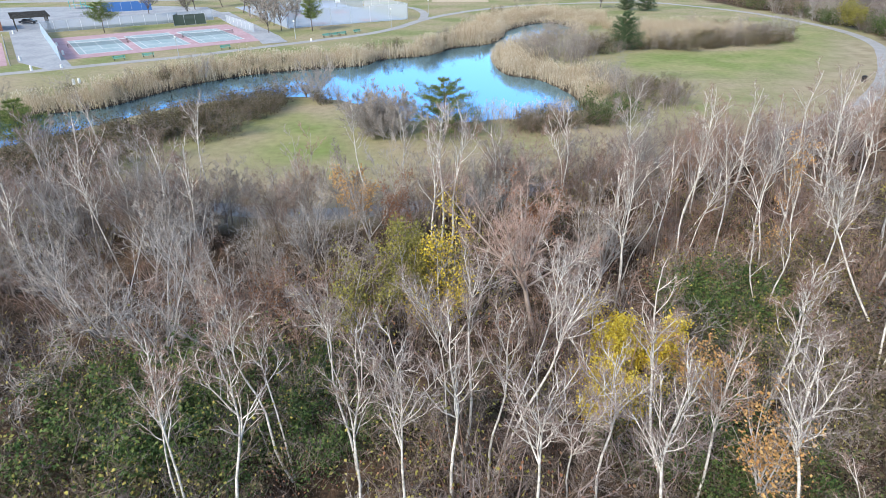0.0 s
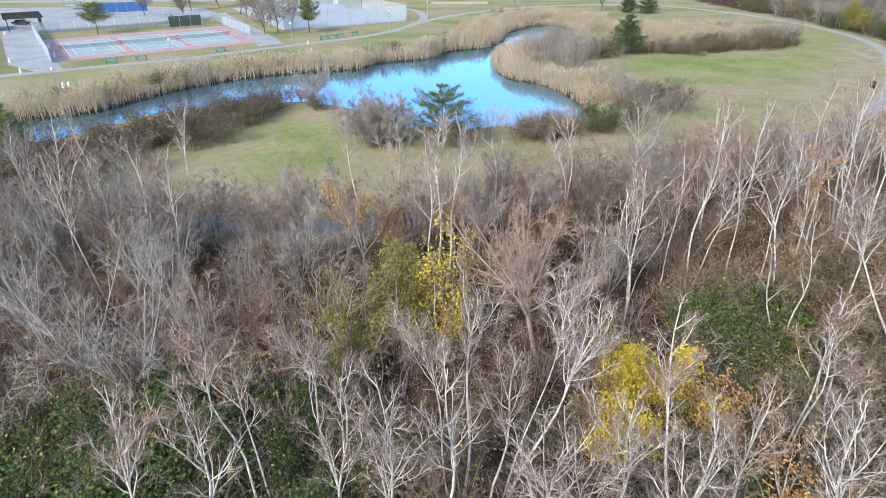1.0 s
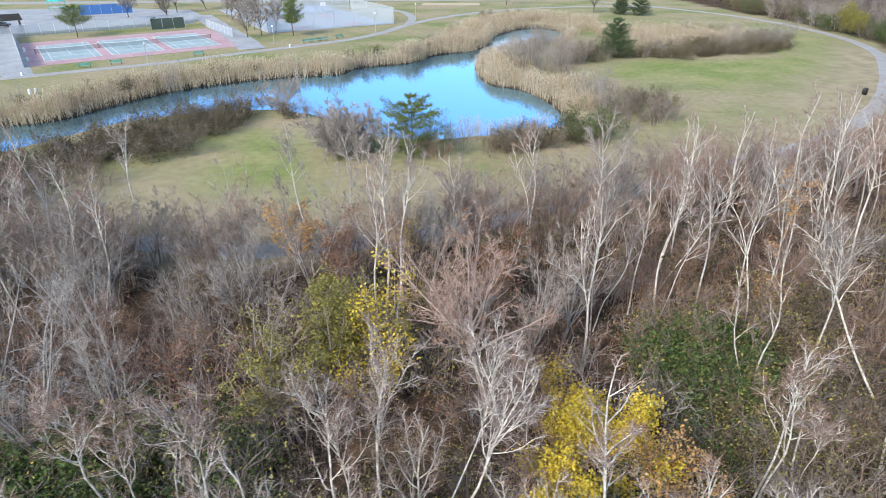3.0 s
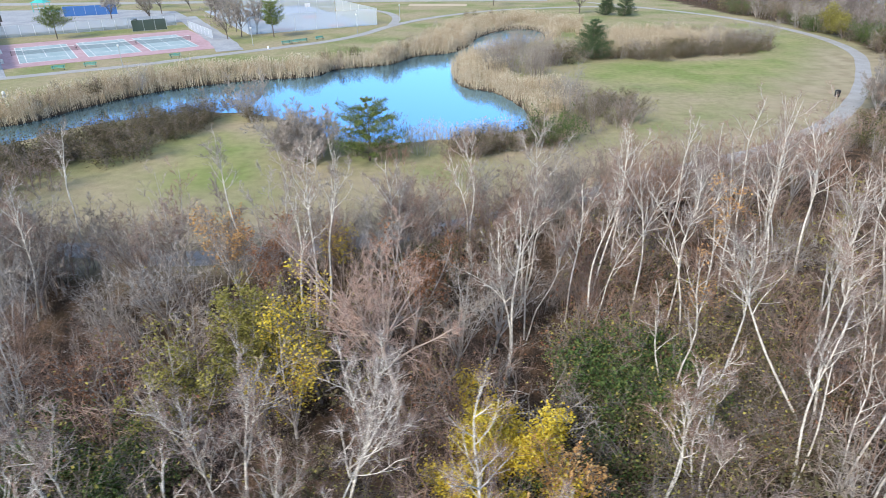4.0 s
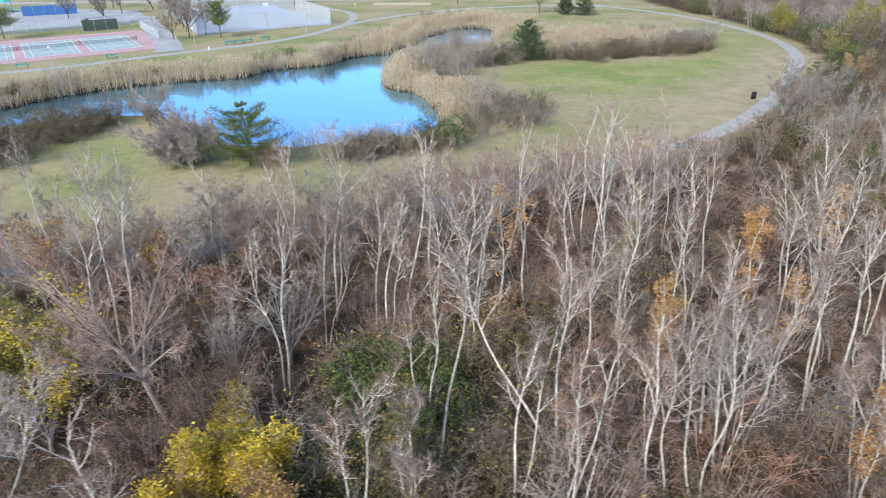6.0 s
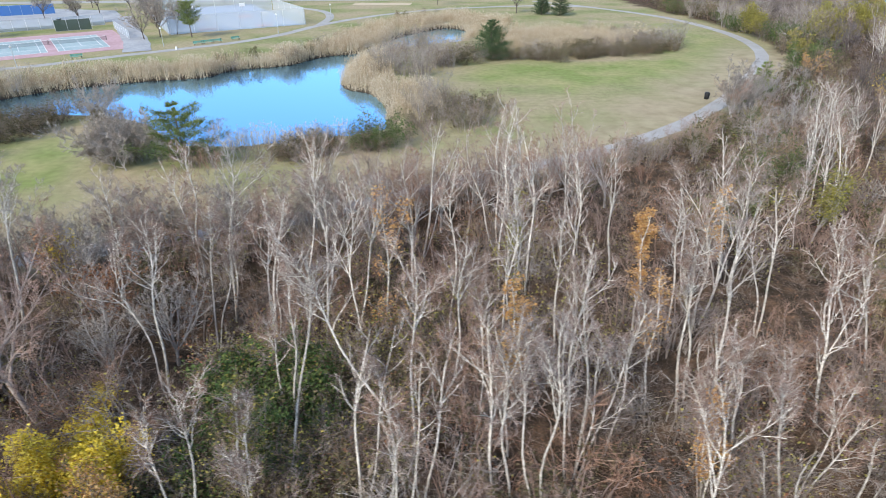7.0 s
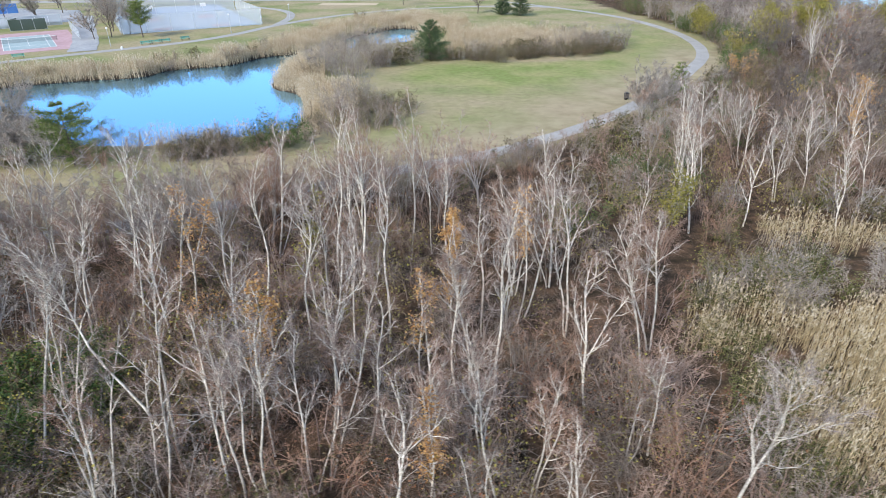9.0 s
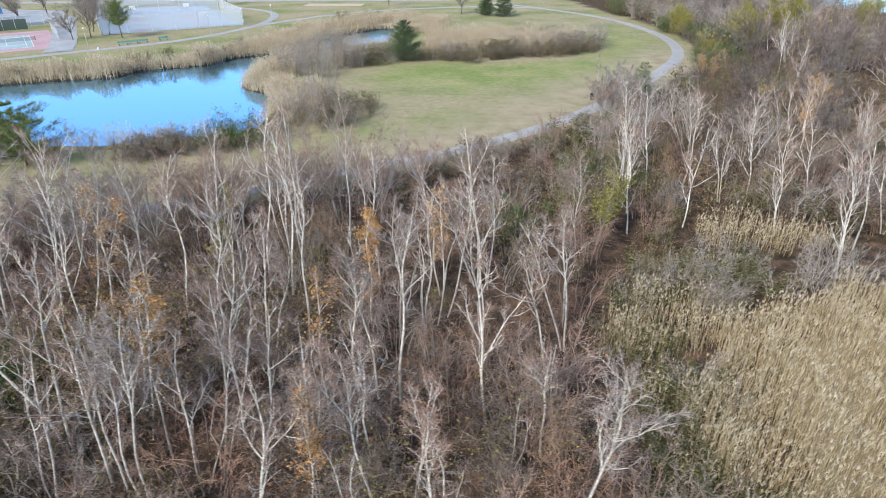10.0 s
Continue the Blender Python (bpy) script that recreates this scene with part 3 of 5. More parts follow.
def shrub(rng, m, height, spread, twig_m, label, foliage=None, count=0, leaf=0.06, stems=10, name="shrub", group="understorey shrubs", subs=9, twig=13, category="shrub"):
    """A thicket of arching stems, branchlets and twigs."""
    t = thing(name, m, label, category, group)
    st, tw = Soup(), Soup()
    s0, s1 = [], []
    for k in range(stems):
        az = rng.uniform(0, 6.28)
        rad = spread * math.sqrt(rng.uniform(0, 0.5)) * 0.6
        b = np.array([math.cos(az) * rad, math.sin(az) * rad, 0])
        out = np.array([math.cos(az), math.sin(az), 0]) * spread * rng.uniform(0.2, 0.6)
        h = height * rng.uniform(0.6, 1.0)
        ts = np.linspace(0, 1, 6)[:, None]
        q = b + np.array([0, 0, h]) * (ts * (1.25 - 0.25 * ts)) + out * ts ** 1.6 + rng.normal(size=(6, 3)) * 0.05 * h * ts
        tube(st, q, (0.006 * height + 0.012) * (1 - 0.8 * ts[:, 0]), 4)
        tt = rng.uniform(0.12, 1, subs) * 4.999
        ii = tt.astype(int)
        ww = (tt - ii)[:, None]
        b0 = q[ii] * (1 - ww) + q[ii + 1] * ww
        dd = unit(rng.normal(size=(subs, 3)) * 0.8 + np.array([0, 0, 0.6]) + unit(out + 1e-6) * 0.4)
        s0.append(b0)
        s1.append(b0 + dd * height * rng.uniform(0.16, 0.36, (subs, 1)))
    s0, s1 = np.concatenate(s0), np.concatenate(s1)
    spikes(tw, s0, s1, 0.010)
    i = np.repeat(np.arange(len(s0)), twig)
    w = rng.uniform(0.1, 1.0, len(i))[:, None]
    q0 = s0[i] * (1 - w) + s1[i] * w
    q1 = q0 + unit(unit(s1 - s0)[i] + rng.normal(size=(len(i), 3)) * 0.7) * rng.uniform(0.08, 0.22, (len(i), 1)) * height
    q1[:, 2] = np.maximum(q1[:, 2], 0.05)
    blades(tw, q0, q1, 0.0078, rng)
    part("stem_clump", st.mesh("stem_clump", twig_m, True), t, kind="stuff")
    part("twig_mass", tw.mesh("twig_mass", twig_m), t, kind="stuff")
    if foliage:
        c = q1[rng.integers(0, len(q1), count)] + rng.normal(size=(count, 3)) * 0.07 * height
        c[:, 2] = np.maximum(c[:, 2], 0.08)
        s = Soup()
        leaves(s, c, leaf, rng)
        part("foliage", s.mesh("foliage", foliage), t, kind="stuff")
    return t


def conifer(rng, x, y, height, width, needle_m, label, tiers=11, ragged=0.25, first=0.1, name="conifer", clump=34, z=0.0, taper=0.85, nl=0.22, puff=0.11):
    """A trunk with tiers of drooping boughs clad in needles."""
    t = thing(name, pose(x, y, z - 0.1), label, "tree", "conifers")
    bark, ne = Soup(), Soup()
    q = stem_line(rng, (0, 0, 0), (0.01, 0.0), height, wob=0.006)
    tube(bark, q, (0.012 * height + 0.03) * (1 - np.linspace(0, 1, 9)) + 0.02, 7)
    n0, n1 = [], []
    for k in range(tiers):
        s = first + (0.97 - first) * k / (tiers - 1)
        ax = q[min(int(s * 8), 7)] + np.array([0, 0, 0])
        for j in range(6 if s < 0.75 else 4):
            az = j * 6.283 / (6 if s < 0.75 else 4) + k * 0.9 + rng.uniform(-0.3, 0.3)
            ln = (width / 2 * (1 - s) ** taper + 0.12) * rng.uniform(1 - ragged, 1 + ragged)
            ts = np.linspace(0, 1, 5)[:, None]
            d = np.array([math.cos(az), math.sin(az), rng.uniform(0.05, 0.4)])
            b = np.array([ax[0], ax[1], s * height]) + d * ln * ts + np.array([0, 0, 0.12]) * ln * ts ** 2
            tube(bark, b, (0.006 * height * (1 - s) + 0.012) * (1 - 0.7 * ts[:, 0]), 4)
            m = int(clump * (0.4 + ln / width * 2)) * 3
            tt = rng.uniform(0.2, 1.0, m) * 3.999
            ii = tt.astype(int)
            ww = (tt - ii)[:, None]
            c = b[ii] * (1 - ww) + b[ii + 1] * ww + rng.normal(size=(m, 3)) * np.array([puff, puff, puff * 0.5]) * ln * 0.9
            dd = unit(rng.normal(size=(m, 3)) * 0.6 + np.array([math.cos(az) * 0.6, math.sin(az) * 0.6, 0.5]))
            n0.append(c)
            n1.append(c + dd * nl * rng.uniform(0.6, 1.4, (m, 1)))
    spikes(ne, np.concatenate(n0), np.concatenate(n1), 0.022 + 0.0016 * height)
    part("trunk", bark.mesh("trunk", M_DARKBARK, True), t)
    part("needle_mass", ne.mesh("needle_mass", needle_m), t, kind="stuff")
    return t


# white birches: foot x, foot y, lean to +x, height
R = np.random.default_rng(7)
BIRCH_ROWS = [
    ("near", [(0.4, 20.3, -0.03, 10.0), (-1.3, 20.0, 0.03, 9.8),
              (13.0, 25.2, -0.06, 9.8), (6.3, 18.8, 0.04, 9.4), (2.7, 21.6, 0.01, 9.4), (5.2, 23.7, 0.16, 8.6), (16.6, 20.6, -0.10, 9.4), (11.2, 19.5, -0.04, 9.8), (9.2, 21.5, 0.05, 8.6), (14.4, 22.5, 0.0, 8.4), (-9.6, 20.6, -0.04, 9.0), (-5.6, 19.2, -0.02, 9.8)]),
    ("mid", [(-31.0, 50.5, -0.12, 7.5), (-21.9, 46.1, -0.04, 9.8), (-25.5, 47.0, -0.05, 8.2), (-2.6, 52.3, 0.0, 10.2),
             (0.6, 43.9, 0.03, 10.8), (5.5, 52.8, 0.05, 8.4), (23.0, 47.2, 0.14, 10.2)]),
    ("mid_right", [(26.5, 47.4, 0.06, 10.4), (26.0, 45.3, 0.05, 11.0), (19.2, 48.0, 0.0, 8.6),
                   (35.9, 60.4, 0.05, 10.6), (16.0, 46.2, 0.02, 8.4)]),
    ("grove", [(36.4, 55.8, 0.03, 11.4), (40.6, 48.9, 0.05, 10.8), (32.2, 33.2, 0.06, 9.0), (34.3, 38.6, 0.16, 7.2),
               (14.5, 41.3, 0.0, 9.8)]),
    ("grove_mid", [(66.0, 67.4, -0.07, 11.4),
                   (24.2, 37.6, 0.02, 8.8)]),
    ("grove_right", [(80.6, 57.1, 0.0, 9.4), (39.2, 36.8, 0.0, 8.6)]),
    ("grove_far", [(58.3, 48.6, 0.10, 6.8), (43.8, 30.0, 0.04, 8.4), (47.2, 32.4, -0.05, 8.8), (51.0, 29.0, -0.04, 8.0), (30.0, 60.0, 0.03, 10.2), (44.6, 55.4, 0.03, 9.0),
                   (84.4, 62.0, -0.05, 10.0), (74.4, 74.0, -0.07, 9.8), (88.4, 70.0, -0.07, 10.4), (50.3, 33.2, 0.05, 6.8), (56.0, 36.0, 0.08, 6.4), (68.0, 72.0, 0.02, 10.6)]),
    ("foreground", [(3.4, 25.8, 0.05, 9.8, 6.3), (8.1, 25.9, 0.4, 9.3, 6), (-3.4, 24.3, -0.14, 8.4, 7.2), (-7.6, 24.7, -0.24, 8.2, 5.7), (23.4, 32, -0.05, 5.4, 3.3), (26.2, 36.7, -0.53, 10.2, 6.8), (25.5, 35.8, 0.12, 10.3, 7.4), (21.4, 30.4, 0.05, 7.6, 4.8), (30.8, 36.9, 0, 10.2, 6.6), (16.3, 50.5, 0.04, 11.6, 7.6), (0.8, 45.9, 0, 11.6, 7.6), (2.1, 46.5, 0.06, 11, 7)]),
    ("mid", [(-6.4, 49.7, -0.15, 11, 7.4), (11.9, 53.9, 0.04, 10.2, 6.6), (22.1, 50, 0.14, 11.8, 7.4), (-22.5, 55.9, 0, 9.8, 5.6), (-25.9, 43.1, -0.3, 8.8, 4), (21.1, 46.2, 0.16, 9.4, 5.6)]),
    ("grove", [(32.8, 40.9, 0.05, 9.6, 6.2), (37.7, 32.5, 0.04, 10.2, 6.2), (28.8, 33, 0.02, 8.6, 5.2), (30.5, 30, 0, 8.2, 5.4), (41.6, 37, 0.05, 8.2, 3.8), (46.8, 35.9, -0.03, 7.7, 3.8), (44.9, 33.6, 0, 8.8, 3.6), (53, 39, -0.02, 9.4, 3.4), (35.2, 33, -0.06, 8.8, 5), (38.4, 34.7, -0.1, 7.4, 3.2), (32.1, 48.6, 0, 11.4, 7.2), (29.5, 48.2, -0.06, 11, 6.6)]),
    ("grove_far", [(22.7, 51.5, 0, 11, 7.2), (37.3, 58.4, -0.04, 12.2, 6), (41.1, 59.5, 0, 12.4, 6.2), (36.7, 47.5, -0.05, 10.8, 6), (49.3, 48.2, 0.04, 9.2, 4), (51.3, 49.6, 0.12, 10.2, 5.6), (47, 47.7, -0.02, 8.4, 5), (53.4, 52.9, 0.03, 10.2, 5.6), (60.9, 58.8, 0.03, 7.6, 2.2)]),
    ("marsh", [(65.5, 63, -0.03, 10.2, 4.6), (66.3, 70, 0, 11.6, 5.6), (71.6, 63.9, 0.12, 9, 3), (78.8, 70.5, -0.05, 10.4, 4.6), (78.8, 62.8, -0.05, 9.8, 4), (80.1, 55, -0.1, 9.4, 3)]),
]
for key, rows in BIRCH_ROWS:
    for x, y, ln, h, *zf in rows:
        if zf:
            birch(R, x, y, (ln + R.normal(0, 0.02), R.normal(0.15, 0.06)), h, stems=int(R.choice([1, 1, 1, 2])), forks=int(R.integers(3, 6)) if key == "foreground" else (2 if key == "mid" else 0), zf=zf[0])
        else:
            near = key == "near"
            birch(R, x, y, (ln * (1.0 if near else 0.7) + R.normal(0, 0.02 if near else 0.07), R.normal(0.15, 0.09)), h + (1.2 if y > 54 and 30 < x < 50 else 0), stems=int(R.choice([1, 1, 1, 2])),
                  crown=R.uniform(0.5, 0.62) if near else R.uniform(0.42, 0.58), forks=int(R.integers(3, 6)) if near else 0)
# more birches fill the grove between them
FILL = scatter([(32, 28), (58, 28), (58, 46), (55, 56), (48, 66), (36, 62), (30, 56)], 16, R)
for x, y in FILL:
    birch(R, x, y, (R.normal(-0.03, 0.07), R.normal(0.14, 0.07)), R.uniform(8.6, 11.6), stems=int(R.choice([1, 1, 2])), crown=R.uniform(0.4, 0.55))
for x, y in scatter([(62, 66), (72, 66), (92, 62), (110, 60), (112, 95), (95, 95), (76, 84)], 22, R):
    birch(R, x, y, (R.normal(-0.07, 0.06), R.normal(0.14, 0.07)), R.uniform(8.0, 11.0), stems=int(R.choice([1, 2])), crown=R.uniform(0.4, 0.5))
for x, y in scatter([(-36, 40), (-18, 40), (-18, 52), (-28, 62), (-46, 66), (-52, 50)], 10, R):
    birch(R, x, y, (R.normal(0.0, 0.08), R.normal(0.14, 0.07)), R.uniform(7.0, 9.5), stems=int(R.choice([1, 2])), crown=R.uniform(0.4, 0.5))
for x, y in scatter([(-4, 12), (14, 12), (48, 14), (48, 22), (30, 20), (-4, 17)], 9, R):
    birch(R, x, y, (R.normal(0.0, 0.07), R.normal(0.14, 0.07)), R.uniform(7.0, 9.5), stems=int(R.choice([1, 2])), crown=R.uniform(0.4, 0.5))

# trees with coloured leaves and broad bare crowns
GB = "broad grey leafless tree in the woods"
bare_tree(R, 8.0, 37.2, 10.4, 6.4, M_ROSEBARK, M_TWIG_ROSE, "broad bare tree with red-brown twigs in the woods", 13, twig=15, fork=0.46, limbs=9, rise=0.8, r_twig=0.0085, curl=0.2)
for x, y, h, w in ((-14.9, 29.9, 7.6, 5.4), (-11.6, 31.2, 6.4, 3.8), (-20.5, 33.0, 6.8, 3.8), (-17.0, 39.0, 6.6, 3.6), (-25.0, 36.0, 6.4, 3.6), (-22.0, 42.0, 6.2, 3.4), (10.8, 41.0, 5.6, 3.0), (13.5, 43.5, 5.4, 2.8), (-9.5, 43.5, 6.2, 3.2)):
    bare_tree(R, x, y, h, w, M_GREYBARK, M_TWIG_GREY, GB, 7, fork=0.25)
YG, YT, OT = "slender tree with sparse yellow-green leaves", "tree with bright yellow autumn leaves", "tree with thinning orange-brown leaves"
for x, y, h, w, m, n, nm, lab, lf in (
        (-0.7, 35.8, 7.6, 3.4, M_LEAF_OLIVE, 6500, "yellow_green_tree", YG, 0.085), (-2.6, 33.4, 5.2, 3.0, M_LEAF_OLIVE, 3200, "yellow_green_tree", YG, 0.08), (-4.8, 35.2, 6.8, 2.6, M_LEAF_OLIVE, 1300, "yellow_green_tree", YG, 0.08), (2.6, 38.0, 6.4, 2.6, M_LEAF_OLIVE, 1300, "yellow_green_tree", YG, 0.085),
        (-8.2, 34.6, 5.0, 2.4, M_LEAF_RUST, 1100, "rust_tree", "shrubby tree with rust-brown leaves", 0.075), (11.3, 29.9, 1.9, 3.4, M_LEAF_YELLOW, 9000, "yellow_tree", YT, 0.085), (13.4, 31.4, 2.2, 3.2, M_LEAF_YELLOW, 12000, "yellow_tree", YT, 0.085),
        (15.2, 33.0, 2.2, 2.8, M_LEAF_YELLOW, 7000, "yellow_tree", "tree with thinning yellow leaves", 0.085), (1.9, 35.0, 5.2, 3.6, M_LEAF_YELLOW, 3600, "yellow_tree", "tree with thinning yellow leaves", 0.085),
        (16.2, 30.4, 4.2, 2.4, M_LEAF_ORANGE, 1500, "orange_tree", OT, 0.08), (17.4, 21.7, 6.4, 2.0, M_LEAF_ORANGE, 1500, "orange_tree", OT, 0.08), (1.3, 51.2, 3.6, 2.4, M_LEAF_YELLOW, 1500, "yellow_tree", YT, 0.1),
        (-6.8, 48.0, 6.0, 2.8, M_LEAF_ORANGE, 2000, "orange_tree", OT, 0.08), (-3.0, 46.5, 5.6, 2.8, M_LEAF_RUST, 2200, "rust_tree", "shrubby tree with rust-brown leaves", 0.08),
        (7.7, 44.1, 7.2, 2.6, M_LEAF_RUST, 2400, "rust_tree", "bare tree with a rusty crown", 0.08), (27.9, 45.5, 2.8, 1.6, M_LEAF_ORANGE, 700, "orange_tree", OT, 0.085),
        (62.8, 59.6, 7.2, 2.2, M_LEAF_OLIVE, 2300, "yellow_green_tree", YG, 0.095), (91.8, 123.0, 6.0, 2.6, M_LEAF_ORANGE, 800, "orange_tree", OT, 0.12),
        (98.6, 142.0, 6.0, 3.0, M_LEAF_OLIVE, 1200, "yellow_green_tree", YG, 0.13), (111.5, 160.0, 9.5, 4.4, M_LEAF_OLIVE, 12000, "yellow_green_tree", YG, 0.17), (127.0, 162.0, 10.5, 4.4, M_LEAF_OLIVE, 12000, "yellow_green_tree", YG, 0.17), (105.0, 174.0, 6.5, 3.6, M_LEAF_OLIVE, 6000, "yellow_green_tree", YG, 0.17), (150.0, 178.0, 9.0, 4.4, M_LEAF_OLIVE, 8000, "yellow_green_tree", YG, 0.18), (100.5, 99.0, 5.5, 3.0, M_LEAF_ORANGE, 1300, "orange_tree", OT, 0.11), (97.0, 108.0, 4.5, 2.6, M_LEAF_YELLOW, 500, "yellow_tree", "tree with thinning yellow leaves", 0.11)):
    bare_tree(R, x, y, h, w, M_GREYBARK, M_TWIG_BROWN, lab, 6, m, n, name=nm, leaf=lf, twig=7, fork=0.12 if m is M_LEAF_YELLOW or y > 150 else 0.25, rise=0.72, jitter=0.55 if y > 150 else (0.26 if m is M_LEAF_YELLOW else 0.16))
for x, y, h, m, n, cr in ((35.8, 36.9, 9.0, M_LEAF_ORANGE, 1400, 0.4), (45.2, 48.5, 7.6, M_LEAF_ORANGE, 2600, 0.2), (44.8, 32.5, 5.6, M_LEAF_ORANGE, 900, 0.3), (49.8, 48.8, 9.4, M_LEAF_ORANGE, 500, 0.5),
                          (27.9, 46.4, 10.0, M_LEAF_ORANGE, 600, 0.45), (36.4, 46.6, 9.6, M_LEAF_OLIVE, 700, 0.4), (87.8, 79.0, 10.0, M_LEAF_ORANGE, 900, 0.45), (23.4, 31.8, 6.4, M_LEAF_OLIVE, 700, 0.25), (44.0, 40.0, 8.0, M_LEAF_ORANGE, 500, 0.4)):
    birch(R, x, y, (0.0, 0.1), h, 1, m, n, cr, reach=0.13, label="white-barked birch still holding orange autumn leaves")
# broken birch stubs
for x, y, h in ((51.0, 31.5, 5.4), (54.5, 34.5, 5.0), (56.5, 38.0, 5.6), (47.5, 30.5, 5.6), (49.0, 47.0, 7.2), (30.5, 29.5, 5.8)):
    birch(R, x, y, (R.normal(0, 0.06), 0), h, 2, crown=0.6, bare=True, label="broken white birch stems with few branches")
for x, y in scatter([(104, 100), (125, 100), (150, 160), (140, 215), (106, 215), (108, 160), (102, 140)], 18, R):
    birch(R, x, y, (R.normal(-0.03, 0.08), R.normal(0.14, 0.07)), R.uniform(8.5, 11.5), stems=2, crown=0.4)
bare_tree(R, -23.5, 96.5, 4.6, 3.2, M_DARKBARK, M_TWIG_GREY, "low dark leafless tree on the pond bank", 6, r_twig=0.012, fork=0.2)

for x, y, h, w in ((47.0, 69.0, 7.4, 4.0), (43.0, 66.0, 7.0, 3.6), (38.5, 66.5, 7.2, 3.6), (69.5, 98.0, 5.6, 3.4), (33.0, 63.0, 7.0, 3.4), (28.0, 60.5, 7.2, 3.6), (30.5, 62.5, 6.8, 3.4), (36.0, 66.0, 6.6, 3.4), (24.5, 58.0, 6.4, 3.2), (41.0, 69.0, 6.4, 3.4)):
    bare_tree(R, x, y, h, w, M_GREYBARK, M_TWIG_RED, "broad bare tree with pinkish twigs at the wood's edge", 7)
for x, y, h, w in ((72.6, 102.0, 6.8, 4.6), (70.6, 99.4, 6.2, 4.2), (75.2, 104.6, 6.2, 4.2), (73.8, 99.8, 5.6, 4.0)):
    bare_tree(R, x, y, h, w, M_GREYBARK, M_TWIG_GREY, "dense round leafless tree beside the footpath", 10, twig=15, r_twig=0.013, fork=0.15)
for x, y, h, w in ((-19.0, 50.0, 5.8, 3.4), (-11.0, 51.0, 6.0, 3.2), (-7.5, 52.0, 5.6, 3.2), (-3.5, 51.5, 6.2, 3.2), (0.5, 53.5, 5.6, 3.0), (4.0, 54.0, 6.0, 3.2), (8.0, 55.5, 5.8, 3.0), (12.0, 57.0, 6.0, 3.0), (-24.0, 52.0, 6.0, 3.4), (16.5, 58.5, 5.6, 3.0), (20.5, 60.5, 6.0, 3.2)):
    bare_tree(R, x, y, h, w, M_GREYBARK, M_TWIG_RED if R.uniform() < 0.6 else M_TWIG_GREY, "small leafless tree with brown twigs at the wood's edge", 8, twig=10, r_twig=0.013, fork=0.15, curl=0.2)
for x, y, h, w in ((74.0, 88.0, 6.4, 4.0), (80.0, 84.0, 7.0, 4.2), (86.0, 90.0, 7.0, 4.2), (92.0, 84.0, 7.4, 4.2), (84.0, 78.0, 7.0, 4.0), (92.0, 98.0, 6.6, 4.2), (98.0, 92.0, 7.2, 4.2), (102.0, 106.0, 7.2, 4.4), (94.0, 110.0, 6.4, 4.0),
                   (110.0, 118.0, 7.6, 4.6), (104.0, 124.0, 7.0, 4.4), (116.0, 132.0, 8.0, 4.8), (108.0, 142.0, 7.4, 4.6), (96.0, 74.0, 7.6, 4.2), (104.0, 82.0, 8.0, 4.4), (112.0, 96.0, 8.0, 4.6)):
    dark = R.uniform() < 0.75
    bare_tree(R, x, y, h, w, M_DARKBARK if dark else M_GREYBARK, M_TWIG_FAR_SHADED if dark else M_TWIG_GREY, "broad dark leafless tree in the woods" if dark else GB, 8, r_twig=0.013, fork=0.2)
for x, y, h, w in ((-24.0, 46.5, 7.2, 3.6), (-19.5, 45.0, 6.8, 3.4), (-11.0, 49.8, 6.6, 3.4), (-13.6, 48.6, 6.2, 3.2), (-5.0, 46.0, 6.8, 3.2), (-30.0, 46.0, 7.0, 3.8), (-36.0, 49.0, 7.0, 3.8), (4.0, 49.0, 6.2, 3.0)):
    bare_tree(R, x, y, h, w, M_GREYBARK, M_TWIG_GREY, GB, 6)
for x, y, h, w in ((-8.4, 79.0, 5.6, 4.4), (-6.2, 77.6, 4.8, 3.6), (-11.2, 80.2, 4.6, 3.6), (-8.0, 75.0, 5.0, 3.8), (-9.8, 76.6, 5.2, 4.0), (-6.4, 74.4, 4.4, 3.4), (-21.5, 95.0, 5.0, 4.0)):
    bare_tree(R, x, y, h, w, M_GREYBARK, M_TWIG_GREY, "spreading leafless grey-pink bush on the pond bank", 10, twig=12, r_twig=0.018, fork=0.15, name="bank_bush", group="bushes by the pond")

